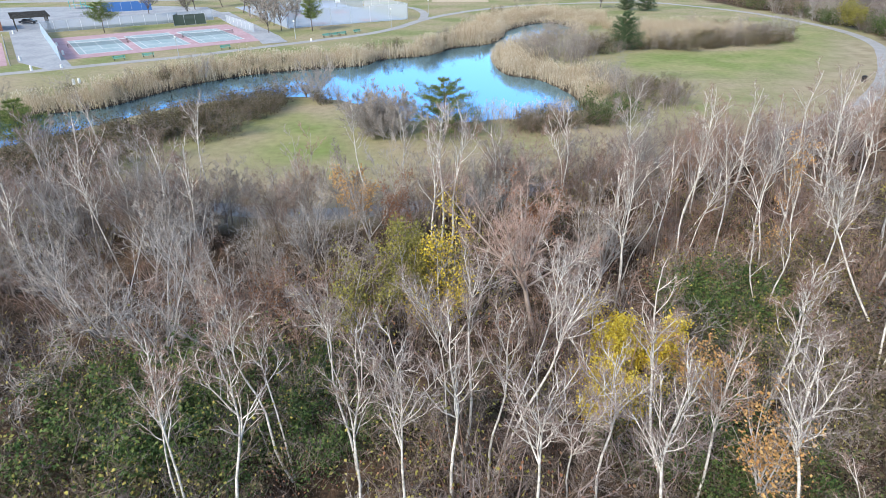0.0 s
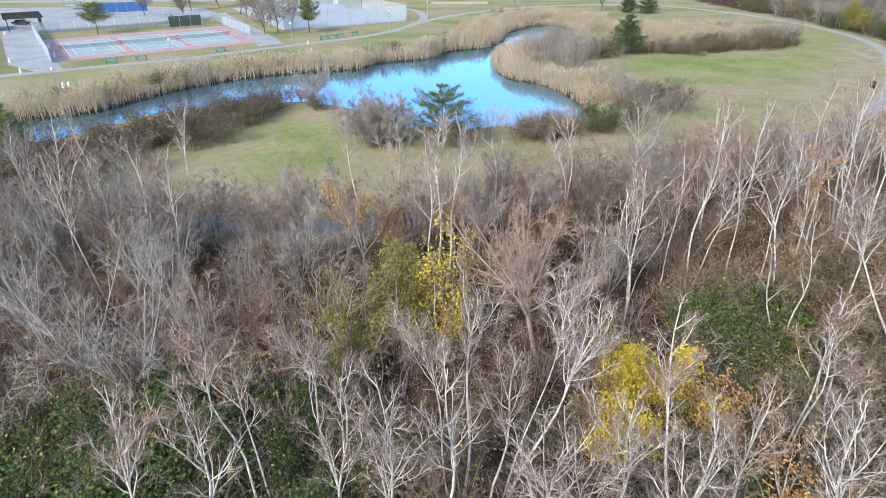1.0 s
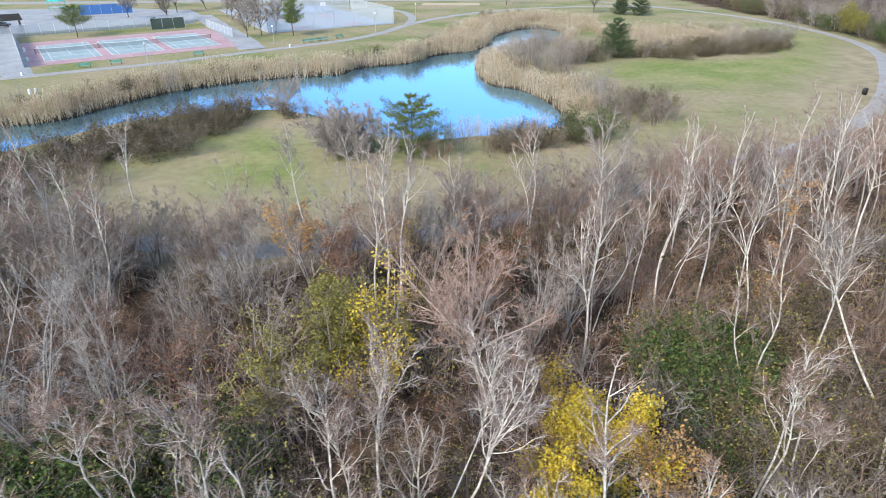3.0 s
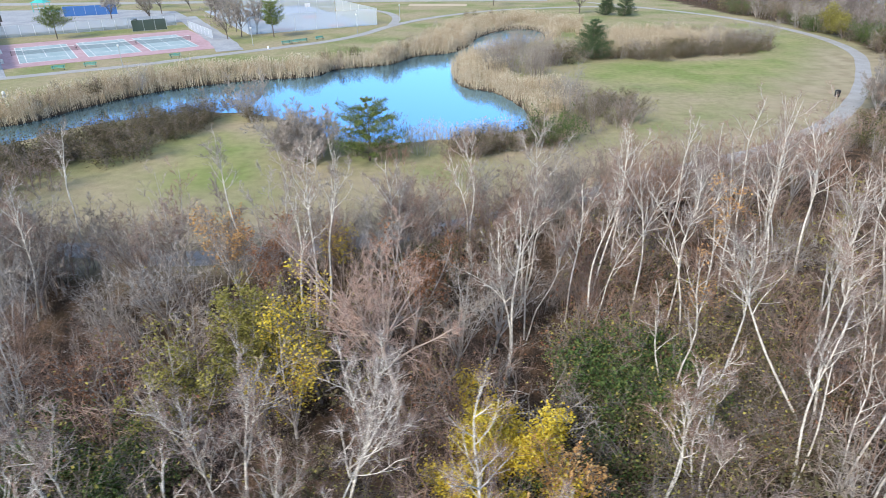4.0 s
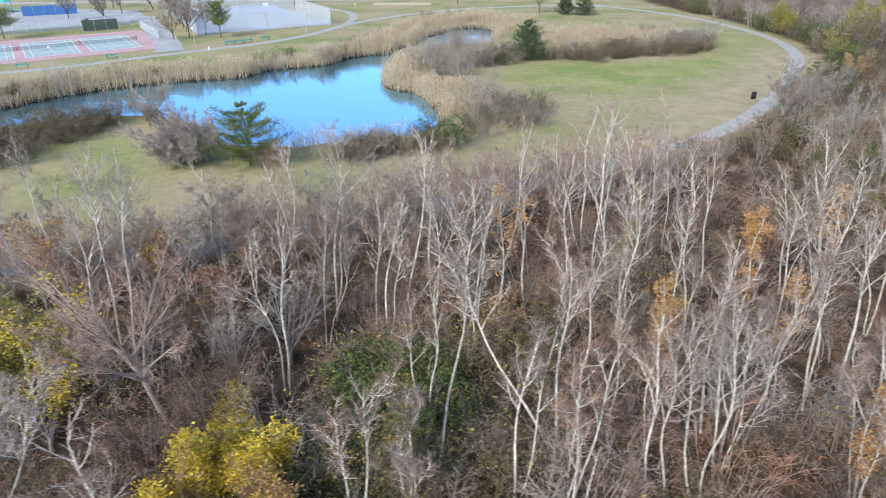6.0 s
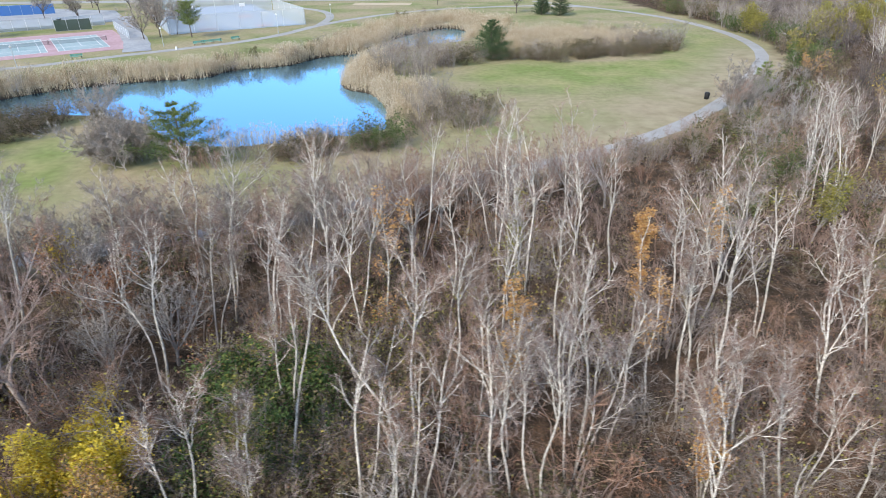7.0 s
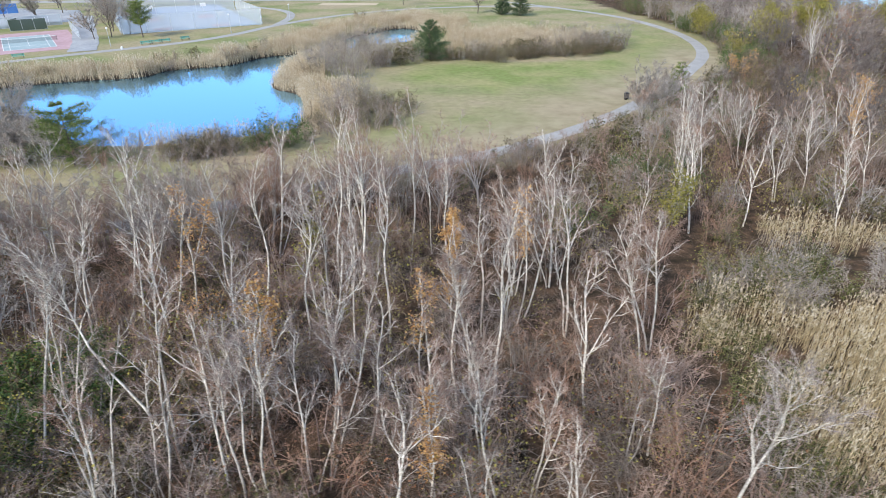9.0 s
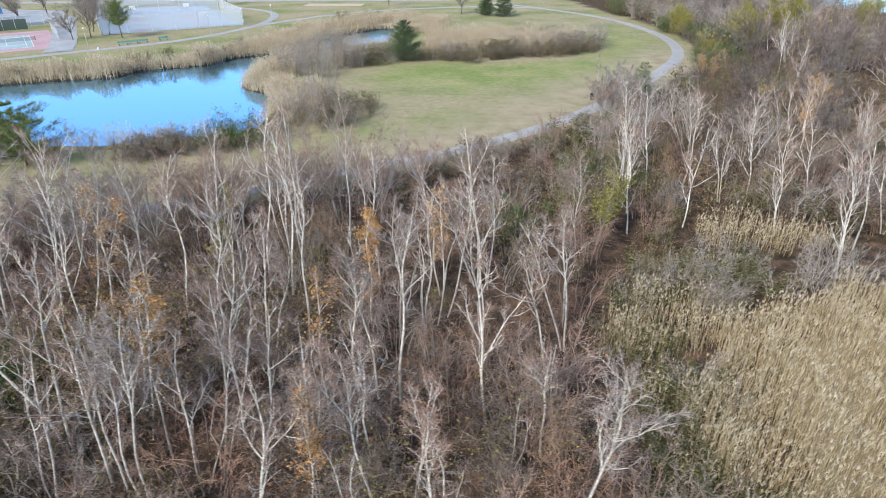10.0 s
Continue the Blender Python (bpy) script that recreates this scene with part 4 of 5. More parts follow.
# ---------------------------------------------------------------- understorey, reeds and banks
SHRUBS = [shrub(R, pose(0, 0, 0), h, s, m, lab, fo, c, lf, st, name=nm, twig=tg)
          for h, s, m, lab, fo, c, lf, st, nm, tg in (
    (3.2, 2.8, M_TWIG_GREY, "grey leafless thicket shrub in the woods", M_LEAF_OLIVE, 40, 0.05, 10, "grey_shrub", 9),
    (2.8, 2.8, M_TWIG_BROWN, "brown leafless thicket shrub in the woods", M_LEAF_OLIVE, 60, 0.05, 11, "brown_shrub", 11),
    (3.4, 2.8, M_TWIG_RED, "red-brown leafless thicket shrub in the woods", M_LEAF_RUST, 40, 0.05, 11, "red_shrub", 11),
    (3.0, 2.8, M_TWIG_BROWN, "brown shrub with a few rusty leaves in the woods", M_LEAF_RUST, 260, 0.06, 10, "leafy_shrub", 10),
    (2.2, 2.8, M_TWIG_BROWN, "dark bramble thicket with brown-green leaves", M_LEAF_BRAMBLE, 680, 0.09, 7, "bramble", 3),
    (2.4, 2.8, M_TWIG_BROWN, "dense green leafy shrub in the woods", M_LEAF_GREEN, 2300, 0.06, 8, "green_shrub", 3),
    (3.0, 2.8, M_TWIG_BROWN, "shrub with thin olive-yellow leaves in the woods", M_LEAF_OLIVE, 420, 0.055, 9, "leafy_shrub", 11),
    (2.2, 2.8, M_TWIG_BROWN, "low olive-green brush beside the reeds", M_LEAF_WEED, 850, 0.08, 7, "low_bush", 5),
    (2.2, 2.6, M_TWIG_BROWN, "dense rounded evergreen shrub with bright green leaves", M_LEAF_GREEN, 5200, 0.065, 11, "evergreen_shrub", 4))]
GREY, BROWN, REDB, RUST, BRAM, GREEN, OLIVE, WEED, EVERGREEN = SHRUBS
BANK = [shrub(R, pose(0, 0, 0), h, 4.4, M_TWIG_BROWN, "large dark bramble bush with brown leaves on the pond bank", M_LEAF_BRAMBLE, n, 0.085, 16, name="bramble_bush", group="bushes by the pond", subs=12, twig=12) for h, n in ((3.0, 1900), (2.6, 1500))]
SCRUB = [shrub(R, pose(0, 0, 0), h, s, m, lab, None, 0, 0, 15, name="scrub_tree", group="scrub trees", subs=10, twig=10, category="tree")
         for h, s, m, lab in ((5.0, 3.6, M_TWIG_GREY, "tall grey leafless scrub tree at the wood's edge"), (5.4, 3.4, M_TWIG_RED, "tall red-brown leafless scrub tree at the wood's edge"),
                              (4.6, 3.6, M_TWIG_BROWN, "tall brown leafless scrub tree at the wood's edge"))]
used = set()


def put(proto, x, y, size, zs=1.0):
    m = pose(x, y, floor_at(x, y) - 0.05, 0, 0, R.uniform(0, 360)) @ Matrix.Diagonal((size, size, size * zs, 1))
    if proto.name not in used:
        used.add(proto.name)
        proto.matrix_world = m
        return proto
    ob = copy_thing(proto, m)
    ob.scale = (size, size, size * zs)
    return ob


def strew(poly, n, mix, lo, hi, zs=1.0):
    for x, y in scatter(poly, n, R):
        put(mix[R.integers(0, len(mix))], x, y, R.uniform(lo, hi), zs)


# the woods
strew([(-24, 17), (-5, 17), (-5, 32), (-24, 32)], 22, [BRAM, GREEN, BRAM, OLIVE], 1.0, 1.5)
strew([(-30, 16), (0, 16), (0, 46), (-12, 46), (-24, 46), (-42, 58), (-48, 40)], 50, [GREY, GREY, BROWN, REDB, RUST, OLIVE], 1.3, 1.9)
strew([(0, 14), (30, 14), (30, 62), (14, 56), (0, 48)], 60, [GREY, BROWN, REDB, BRAM, RUST, OLIVE, REDB], 1.1, 1.75)
strew([(28, 14), (60, 14), (60, 48), (56, 60), (46, 72), (30, 62)], 55, [BROWN, REDB, REDB, GREY, RUST, OLIVE], 1.1, 1.6)
strew([(58, 62), (110, 62), (112, 130), (98, 138), (84, 114), (69, 94), (54, 80)], 46, [BROWN, GREY, GREY, REDB, BRAM, OLIVE, GREEN, BRAM], 1.0, 1.6)
for x, y, s in ((98, 136.5, 2.0), (100, 134.5, 1.6), (88, 112, 1.3), (106, 156, 1.8), (109, 163, 1.8), (118, 168, 2.0)):
    put(GREEN, x, y, s)
strew([(62, 66), (108, 66), (112, 128), (99, 136), (85, 113), (70, 94)], 20, SCRUB, 0.7, 1.1)
strew([(74, 78), (108, 74), (112, 128), (99, 134), (86, 112)], 30, [BRAM, BRAM, GREEN, BRAM, OLIVE], 1.1, 1.6)
strew([(-34, 36), (-10, 36), (0, 40), (0, 47), (-24, 46), (-44, 58)], 16, SCRUB, 0.8, 1.1)
strew([(8, 40), (30, 44), (46, 60), (46, 70), (30, 62), (10, 52)], 12, SCRUB[1:], 0.6, 0.95)
# tall scrub along the woods' edge hides most of the footpath
EDGE = np.array([(-52, 54), (-40, 47), (-28, 48), (-14, 47), (0, 50), (13, 56.5), (24, 63.5), (36, 71), (46, 76)])
for k in range(62):
    t_ = k / 61 * 7.999
    p_ = EDGE[int(t_)] * (1 - t_ % 1) + EDGE[int(t_) + 1] * (t_ % 1) + R.normal(size=2) * (1.2, 1.3)
    if not -17.5 < p_[0] < -14.5:
        put(SCRUB[R.choice(3, p=(0.5, 0.25, 0.25) if p_[0] < 8 else (0.15, 0.5, 0.35))], p_[0], p_[1], R.uniform(0.95, 1.35) if p_[0] < 36 else R.uniform(0.45, 0.6))
strew([(-46, 50), (-20, 45), (-20, 49), (-42, 56)], 14, SCRUB, 0.9, 1.15)
strew([(22, 29), (34, 28), (44, 36), (38, 44), (26, 42)], 16, [BRAM], 1.0, 1.4)
strew([(6, 27), (16, 27), (16, 36), (6, 36)], 10, [OLIVE, GREY, REDB], 0.9, 1.2)
strew([(-18, 20), (-6, 20), (-6, 30), (-18, 30)], 8, [GREEN, GREEN, OLIVE], 1.2, 1.8)
strew([(-8, 18), (22, 18), (22, 29), (-8, 30)], 26, [BRAM, GREEN, BRAM], 0.9, 1.4)
for x, y in ((136, 176), (143, 182), (150, 188), (158, 196), (147, 196), (165, 206)):
    put(SCRUB[int(x) % 3], x, y, R.uniform(1.3, 1.75))
strew([(15, 20), (25, 20), (27, 31), (17, 31)], 10, [BRAM, GREEN, BRAM], 1.0, 1.5)
strew([(22, 38), (34, 38), (36, 54), (24, 54)], 30, [BRAM, BRAM, BROWN, OLIVE, REDB], 1.1, 1.7)
strew([(28, 24), (58, 24), (58, 45), (30, 47)], 44, [REDB, GREY, BROWN, REDB, RUST], 1.0, 1.5)
strew([(17, 27), (27, 27), (29, 40), (24, 44), (18, 44)], 22, [BRAM, BRAM, BROWN, OLIVE], 1.1, 1.6)
strew([(17, 34), (26, 34), (27, 43), (17, 42)], 9, [BRAM, OLIVE, GREEN, BRAM], 1.1, 1.6)
strew([(74, 104), (80, 108), (82, 112), (76, 108)], 7, [GREY, BRAM, GREEN], 0.9, 1.3)
strew([(54, 66), (60, 62), (72, 78), (78, 100), (70, 94), (60, 82)], 34, [GREY, BRAM, WEED, REDB, BROWN, OLIVE, GREEN], 0.9, 1.4)
strew([(42, 70), (50, 73), (60, 82), (68, 92), (66, 96), (56, 87), (46, 79)], 26, [BRAM, GREY, BROWN, REDB, BRAM], 0.55, 0.9)
# brambles along the pond
strew([(-52, 60), (-45, 72), (-37, 83), (-32, 91), (-27, 95), (-25, 91), (-27, 84), (-30.5, 74), (-38, 65), (-46, 56)], 50, [*BANK, *BANK, BROWN], 0.85, 1.2)
strew([(-27, 94), (-18, 92), (-17, 94), (-25, 98)], 7, [BROWN, GREY, BRAM], 0.7, 1.1)
strew([(-54, 54), (-34, 52), (-32, 66), (-44, 68)], 14, [GREY, BROWN, REDB], 0.9, 1.3)
strew([(2, 75.5), (14, 78), (22, 81), (24, 86), (21, 88), (12, 83.5), (3, 80.5)], 14, [BRAM, BROWN, GREY], 0.9, 1.2)
strew([(5, 77), (14, 79.5), (21, 82), (23, 86), (20, 87), (12, 83), (5, 80)], 13, BANK, 0.6, 0.8)
for x, y, k, sc in ((-7.0, 77.5, 0, 0.9), (-9.6, 78.5, 1, 0.85), (-8.2, 80.5, 0, 0.8), (-11.0, 80.0, 2, 0.85), (-8.6, 79.2, 0, 1.0), (-6.4, 79.6, 0, 0.85), (-10.0, 77.2, 0, 0.8), (-31.0, 94.5, 2, 0.55), (-20, 93.5, 0, 0.75), (-17.5, 94, 0, 0.6), (25.5, 90, 2, 0.62), (29, 95, 0, 0.7), (31, 101, 0, 0.62), (27.5, 105, 0, 0.7), (26, 98, 2, 0.6), (33, 96, 1, 0.6), (29, 109, 0, 0.6)):
    put(SCRUB[k], x, y, sc)
strew([(-4, 76), (3, 75), (4, 79), (-4, 81)], 7, [REDB, GREY, BROWN], 0.7, 1.0)
strew([(24, 134), (36, 139), (52, 143), (74, 150), (80, 160), (80, 172), (75, 168), (70, 156), (40, 147), (26, 142)], 44, [BRAM, BRAM, BROWN, GREY], 1.0, 1.5)
strew([(24, 86), (36, 93), (36, 103), (28, 112), (24, 104)], 14, [BROWN, BRAM, GREY, GREY], 1.0, 1.5)
for x, y, s in ((26, 93, 0.75), (29, 98, 0.8), (32, 94, 0.8), (35, 99, 0.9), (34, 103, 0.8), (30, 106, 0.75)):
    put(BANK[int(x) % 2], x, y, s)
for k in range(36):
    put((BANK[0], BRAM, BANK[1], GREY)[k % 4], 38 + 40 * k / 35 + R.normal() * 1.0, 143.0 + max(0, k - 13) * 0.55 + R.normal() * 1.3, R.uniform(0.6, 1.05))
for x, y, s in ((77, 157, 1.7), (80, 160, 1.8), (74, 155, 1.5), (81, 165, 1.7), (66, 157, 1.6), (70, 160, 1.7)):
    put(GREY, x, y, s)
strew([(12, 146), (16, 142), (28, 140), (26, 150), (16, 150)], 8, [GREY, GREY, GREY], 1.3, 1.8)
strew([(36, 73), (48, 79), (58, 87), (68, 97), (70, 92), (58, 78), (46, 70)], 20, [WEED, BRAM, BROWN, GREY, GREY, REDB], 0.6, 0.95)
strew([(60, 20), (64.5, 16), (68, 40), (64, 46), (60.5, 44)], 26, [WEED, WEED, WEED, BRAM], 0.5, 0.8)
strew([(66, 53), (72, 51), (74, 57), (69, 60)], 9, [WEED, WEED, BRAM], 0.6, 0.95)
strew([(30, 14), (62, 14), (60, 32), (30, 34)], 16, [GREY, REDB, BROWN], 0.7, 1.1)


def far_woods(name, poly, n, lo, hi, rng, label, k=200, width=0.042, wide=0.42, leaf=0.22, first=None):
    """Distant thicket, too far to tell its shrubs and trees apart."""
    st = {m: Soup() for m in (first or M_TWIG_FAR_SHADED, M_TWIG_BROWN, M_TWIG_GREY, M_LEAF_OLIVE, M_LEAF_RUST)}
    kinds = list(st)
    spots = scatter(poly, n, rng)
    spots = spots[~(inside(BAY, spots) | inside(np.array([(144, 172), (158, 172), (215, 285), (188, 285)]), spots))]
    for (x, y), zg in zip(spots, ground_z(spots)):
        h = rng.uniform(lo, hi)
        m = kinds[rng.choice(5, p=(0.50, 0.22, 0.10, 0.12, 0.06))]
        az, rad = rng.uniform(0, 6.28, k), np.sqrt(rng.uniform(0, 1, k)) * h * wide
        z = rng.uniform(0.05, 1, k) ** 0.8 * h
        rad = rad * (1.15 - 0.75 * (z / h))
        c = np.column_stack([x + np.cos(az) * rad, y + np.sin(az) * rad, z + zg])
        d = unit(np.column_stack([np.cos(az) * 0.7, np.sin(az) * 0.7, np.full(k, 0.8)]) + rng.normal(size=(k, 3)) * 0.5)
        blades(st[m if m not in (M_LEAF_OLIVE, M_LEAF_RUST) else M_TWIG_BROWN], c, c + d * rng.uniform(0.15, 0.34, (k, 1)) * h, width, rng)
        if m in (M_LEAF_OLIVE, M_LEAF_RUST):
            leaves(st[m], (c + rng.normal(size=(k, 3)) * 0.08 * h)[: k // 2], leaf, rng)
        tube(st[kinds[0]], [(x, y, zg - 0.1), (x + 0.1, y, zg + h * 0.45), (x, y + 0.2, zg + h * 0.9)], [width * 2.4, width * 1.7, width * 0.6], 4)
    t = thing(name, pose(0, 0, 0), label, "woods", kind="stuff")
    for m, s in st.items():
        if s.n:
            part("thicket", s.mesh("thicket", m), t, kind="stuff")


strew([(101, 148), (106, 150), (109, 190), (104, 216), (98, 240), (94, 240), (100, 212), (103, 190), (104, 168)], 46, [BRAM, GREY, GREEN, BRAM, BROWN], 1.3, 2.1)
far_woods("far_woods", [(103, 150), (112, 128), (150, 120), (200, 160), (210, 280), (92, 282), (100, 225), (106, 195)], 620, 4.5, 9.5, R, "distant leafless woods in grey and brown")
for x, y, sc in ((-53, 112, 0.8), (-20, 137.5, 0.9), (-10, 146, 0.8), (-5, 157, 0.9), (-3, 164, 0.9), (0, 174, 1.0), (2, 184, 0.9), (-33, 129, 0.7), (-62, 97, 0.9), (-70, 90, 1.1), (-80, 83, 1.2), (10, 205, 1.2), (18, 212, 1.2), (62, 178, 1.2), (70, 176, 1.1)):
    put((BROWN, BRAM, GREY)[int(x) % 3], x, y, sc)
FARB = np.array([(-66, 90), (-55, 98), (-50, 108), (-43, 118), (-33, 124), (-22, 129), (-15, 136), (-7, 143), (-2, 152), (3, 160), (9, 170)])
for k in range(26):
    t_ = R.uniform(0, 9.99)
    p_ = FARB[int(t_)] * (1 - t_ % 1) + FARB[int(t_) + 1] * (t_ % 1) + np.array([-0.6, 0.8]) * R.uniform(-0.5, 5.5)
    put((BROWN, BRAM, GREY, BROWN)[k % 4], p_[0], p_[1], R.uniform(0.7, 1.25))
far_woods("thicket", [(62, 66), (112, 60), (114, 130), (100, 139), (86, 114), (71, 94)], 230, 2.4, 4.8, R, "leafless grey and brown thicket beside the footpath", 300, 0.014, 0.5, 0.09, M_TWIG_LOW_SHADED)
far_woods("thicket", [(-34, 14), (60, 14), (58, 46), (56, 60), (46, 74), (24, 62), (12, 55), (0, 48), (-24, 46), (-46, 58), (-48, 40)], 600, 1.2, 4.2, R, "low tangled brush on the woodland floor", 300, 0.0068, 0.65, 0.055, M_TWIG_LOW_SHADED)
# green patches
for x, y, s in ((-13.2, 27.7, 1.5), (-11.8, 26.3, 1.3), (-7.6, 29.0, 1.3), (-16.5, 26.0, 1.4), (-14.2, 24.6, 1.5), (-15.2, 29.2, 1.2), (-18.6, 27.2, 1.3), (21.0, 38.9, 1.75), (22.8, 37.8, 1.7), (19.8, 40.6, 1.4), (24.0, 36.2, 1.4), (22.4, 40.2, 1.6)):
    put(EVERGREEN, x, y, s)
for x, y, s in ((20.7, 37.5, 1.3), (22.8, 39.5, 1.2), (19.0, 39.5, 1.1), (21, 41, 1.1), (64, 72, 1.3), (66, 74, 1.4), (68, 71, 1.3), (71, 80, 1.3), (-14.2, 25.5, 1.3), (-18.5, 26.5, 1.1), (-12, 27.5, 1.2), (-16, 23, 1.2), (-10.5, 25, 0.8), (-7.7, 29.6, 0.9), (-6, 30, 0.8), (96, 133, 1.4), (54, 61, 1.0), (57, 63, 1.0), (21.2, 84.2, 1.5), (19, 83.5, 1.2)):
    put(GREEN, x, y, s * (1.5 if x < 0 else 1.1))


def reeds(name, polys, per_m2, rng, tall, width, lean, label, z_of=True, stem_m=None, wisps=3, leafy=3, ragged=0, up=0.6, head=1.3, patchy=0.42, scale=0.35, sway=0.09, shore=None):
    """A dense bed of dry reeds with feathery heads."""
    st, pl = Soup(), Soup()
    for poly in polys:
        q = np.asarray(poly, float)
        area = 0.5 * abs(np.sum(q[:, 0] * np.roll(q[:, 1], 1) - q[:, 1] * np.roll(q[:, 0], 1)))
        p = scatter(q, int(area * per_m2), rng)
        z = ground_z(p) if z_of else np.zeros(len(p))
        gap = np.array([noise.noise((x * 0.22, y * 0.22, 7)) for x, y in p])
        k = (z > -1.12) & ((line_dist(q, p, True) + 3.0 * gap > ragged) if ragged else True)
        if shore:
            sd = line_dist(POND, p, True) * np.where(inside(POND, p), -1, 1)
            k = k & (sd > shore[0]) & (sd < shore[1] + 2 * gap)
        p, z = p[k], z[k]
        clump = np.array([noise.noise((x * scale, y * scale, 0)) for x, y in p])
        h = tall * (0.86 + patchy * clump + rng.uniform(-0.22, 0.2, len(p)))
        b = np.column_stack([p, z - 0.05])
        t = b + np.column_stack([rng.normal(lean, sway, len(p)) * h, rng.normal(0, sway, len(p)) * h, h])
        spikes(st, b, t, width)
        m = rng.uniform(size=len(p)) < 0.75
        c = t[m] - unit(t - b)[m] * 0.22
        i = np.repeat(np.arange(len(c)), wisps)
        d = unit(rng.normal(size=(len(i), 3)) * 0.3 + np.array([0.15, 0.05, 1.1]))
        blades(pl, c[i], c[i] + d * rng.uniform(0.18, 0.36, (len(i), 1)), width * head, rng)
        # leaf blades
        i = np.repeat(np.arange(len(p)), leafy)
        w = rng.uniform(0.2, 0.9, len(i))[:, None]
        c = b[i] * (1 - w) + t[i] * w
        blades(st, c, c + unit(rng.normal(size=(len(i), 3)) + np.array([0, 0, up])) * rng.uniform(0.3, 0.75, (len(i), 1)), width * 1.1, rng)
    t = thing(name, pose(0, 0, 0), label, "reeds", kind="stuff")
    part("reed_stem_mass", st.mesh("reed_stem_mass", stem_m or M_REED), t, kind="stuff")
    part("plume_mass", pl.mesh("plume_mass", M_PLUME), t, kind="stuff")
    return t


reeds("reed_bed", [[(-92, 62), (-64, 85), (-54, 91), (-50, 102), (-46, 109), (-40, 116), (-30, 122), (-18, 127), (-15, 133), (-6, 138), (-1, 149), (7, 154), (11, 165), (13, 178), (6, 192), (3, 182), (0, 170), (-3, 158),
                    (-8, 147), (-14, 140), (-21, 137), (-26, 133), (-34, 130), (-43, 124), (-51, 116.5), (-58, 108), (-61, 98), (-66, 92), (-96, 72)]], 9, R, 2.6, 0.035, 0.0, "tall dry tan reeds along the far bank", stem_m=M_REED_BANK, ragged=0.5, patchy=0.75, scale=0.22)
reeds("reed_bed", [[(10, 180), (17, 192), (24, 198), (32, 192), (33, 180), (40, 180), (44, 200), (28, 219), (10, 210), (3, 194)],
                   [(38, 150), (60, 155), (76, 162), (79, 178), (60, 186), (38, 182)]], 5, R, 2.5, 0.036, 0.0, "tall dry tan reeds behind the pond", stem_m=M_REED_BANK, ragged=0.5, patchy=0.75, scale=0.22)
reeds("reed_bed", [[(8, 121), (9, 136), (11, 147), (15, 146), (16, 132), (19, 122), (24, 118), (29, 110), (28, 98), (20, 97), (18, 107), (14, 116)]], 8, R, 2.4, 0.028, 0.0, "dry tan reeds on the point in the pond", stem_m=M_REED_BANK, ragged=0.5, patchy=0.75, scale=0.22)
reeds("reed_bed", [[(-66, 85.5), (-56, 91.5), (-51.5, 102), (-47.5, 109.5), (-40.5, 117), (-30.5, 123), (-19, 127.5), (-16, 134), (-6.5, 139), (-1.5, 149.5), (6.5, 154.5), (10, 158), (4, 157), (-4, 151.5), (-9, 141.5), (-18.5, 136.5), (-21.5, 130), (-32, 126), (-42, 120.5), (-49.5, 112), (-54, 103.5), (-58, 94.5), (-68, 89)]],
      5, R, 1.3, 0.034, 0.0, "broken dry reeds leaning over the water's edge", stem_m=M_REED, ragged=0.8, patchy=1.2, scale=0.3, sway=0.4)
reeds("reed_bed", [[(4, 108), (34, 108), (38, 205), (4, 205)]], 6, R, 2.0, 0.03, 0.0, "dry tan reeds round the narrow arm of the pond", stem_m=M_REED_BANK, patchy=0.8, scale=0.25, sway=0.16, shore=(-0.5, 2.6))
strew([(13, 128), (22, 122), (28, 124), (30, 140), (18, 149), (13, 144)], 30, [GREY, GREY, GREY, BROWN], 1.1, 1.7)
reeds("reed_bed", [[(64.3, 42.3), (67.6, 46.6), (74, 50.4), (81, 52.5), (96, 55.5), (96, 24), (62.6, 24), (63, 33)]], 21, R, 2.7, 0.018, 0.01, "dense pale dry reeds beside the woods", False, wisps=4, leafy=2, ragged=1.0, up=3.4, head=1.0, sway=0.06)
reeds("reed_bed", [[(59.5, 44), (61.5, 50), (65, 53), (70, 50), (70, 46), (66, 42)], [(70.5, 57), (72.5, 64), (81, 64.5), (84, 59), (78, 57)]], 9, R, 2.3, 0.017, 0.01, "straggling pale reeds mixed with green brush", False, wisps=4, leafy=3, ragged=0.6, up=1.0, head=1.2)
reeds("reed_bed", [[(60, 24), (64, 20), (66, 41), (65, 50), (60.5, 46)], [(66, 52), (72, 52), (78, 56), (70, 59)]], 4.5, R, 2.3, 0.014, 0.01, "thin straggling reeds among brambles", False, wisps=4, leafy=5, ragged=1.2, up=0.9, patchy=0.9)
strew([(67.5, 48), (76, 51), (83, 53), (84, 57), (78, 57), (68, 56)], 20, [GREY, GREY, GREY, WEED], 0.75, 1.0)
strew([(60, 44), (66, 43), (72, 49), (71, 57), (63, 54)], 18, [WEED, WEED, WEED, OLIVE, GREY], 0.6, 0.9)
strew([(60, 22), (64.5, 18), (66, 40), (64, 45), (60.5, 44)], 30, [WEED, WEED, WEED, WEED, BRAM, GREY], 0.65, 0.95)
strew([(60, 50), (70, 57), (71, 66), (84, 66), (90, 60), (90, 70), (66, 70), (58, 58)], 26, [WEED, BROWN, OLIVE, REDB, BRAM], 0.8, 1.2)
reeds("reed_bed", [[(3, 81), (10, 83.5), (17, 86), (18, 88), (10, 86.5), (3, 84.5)]], 7, R, 2.6, 0.018, 0.0, "thin pale reeds on the near bank", head=2.0)

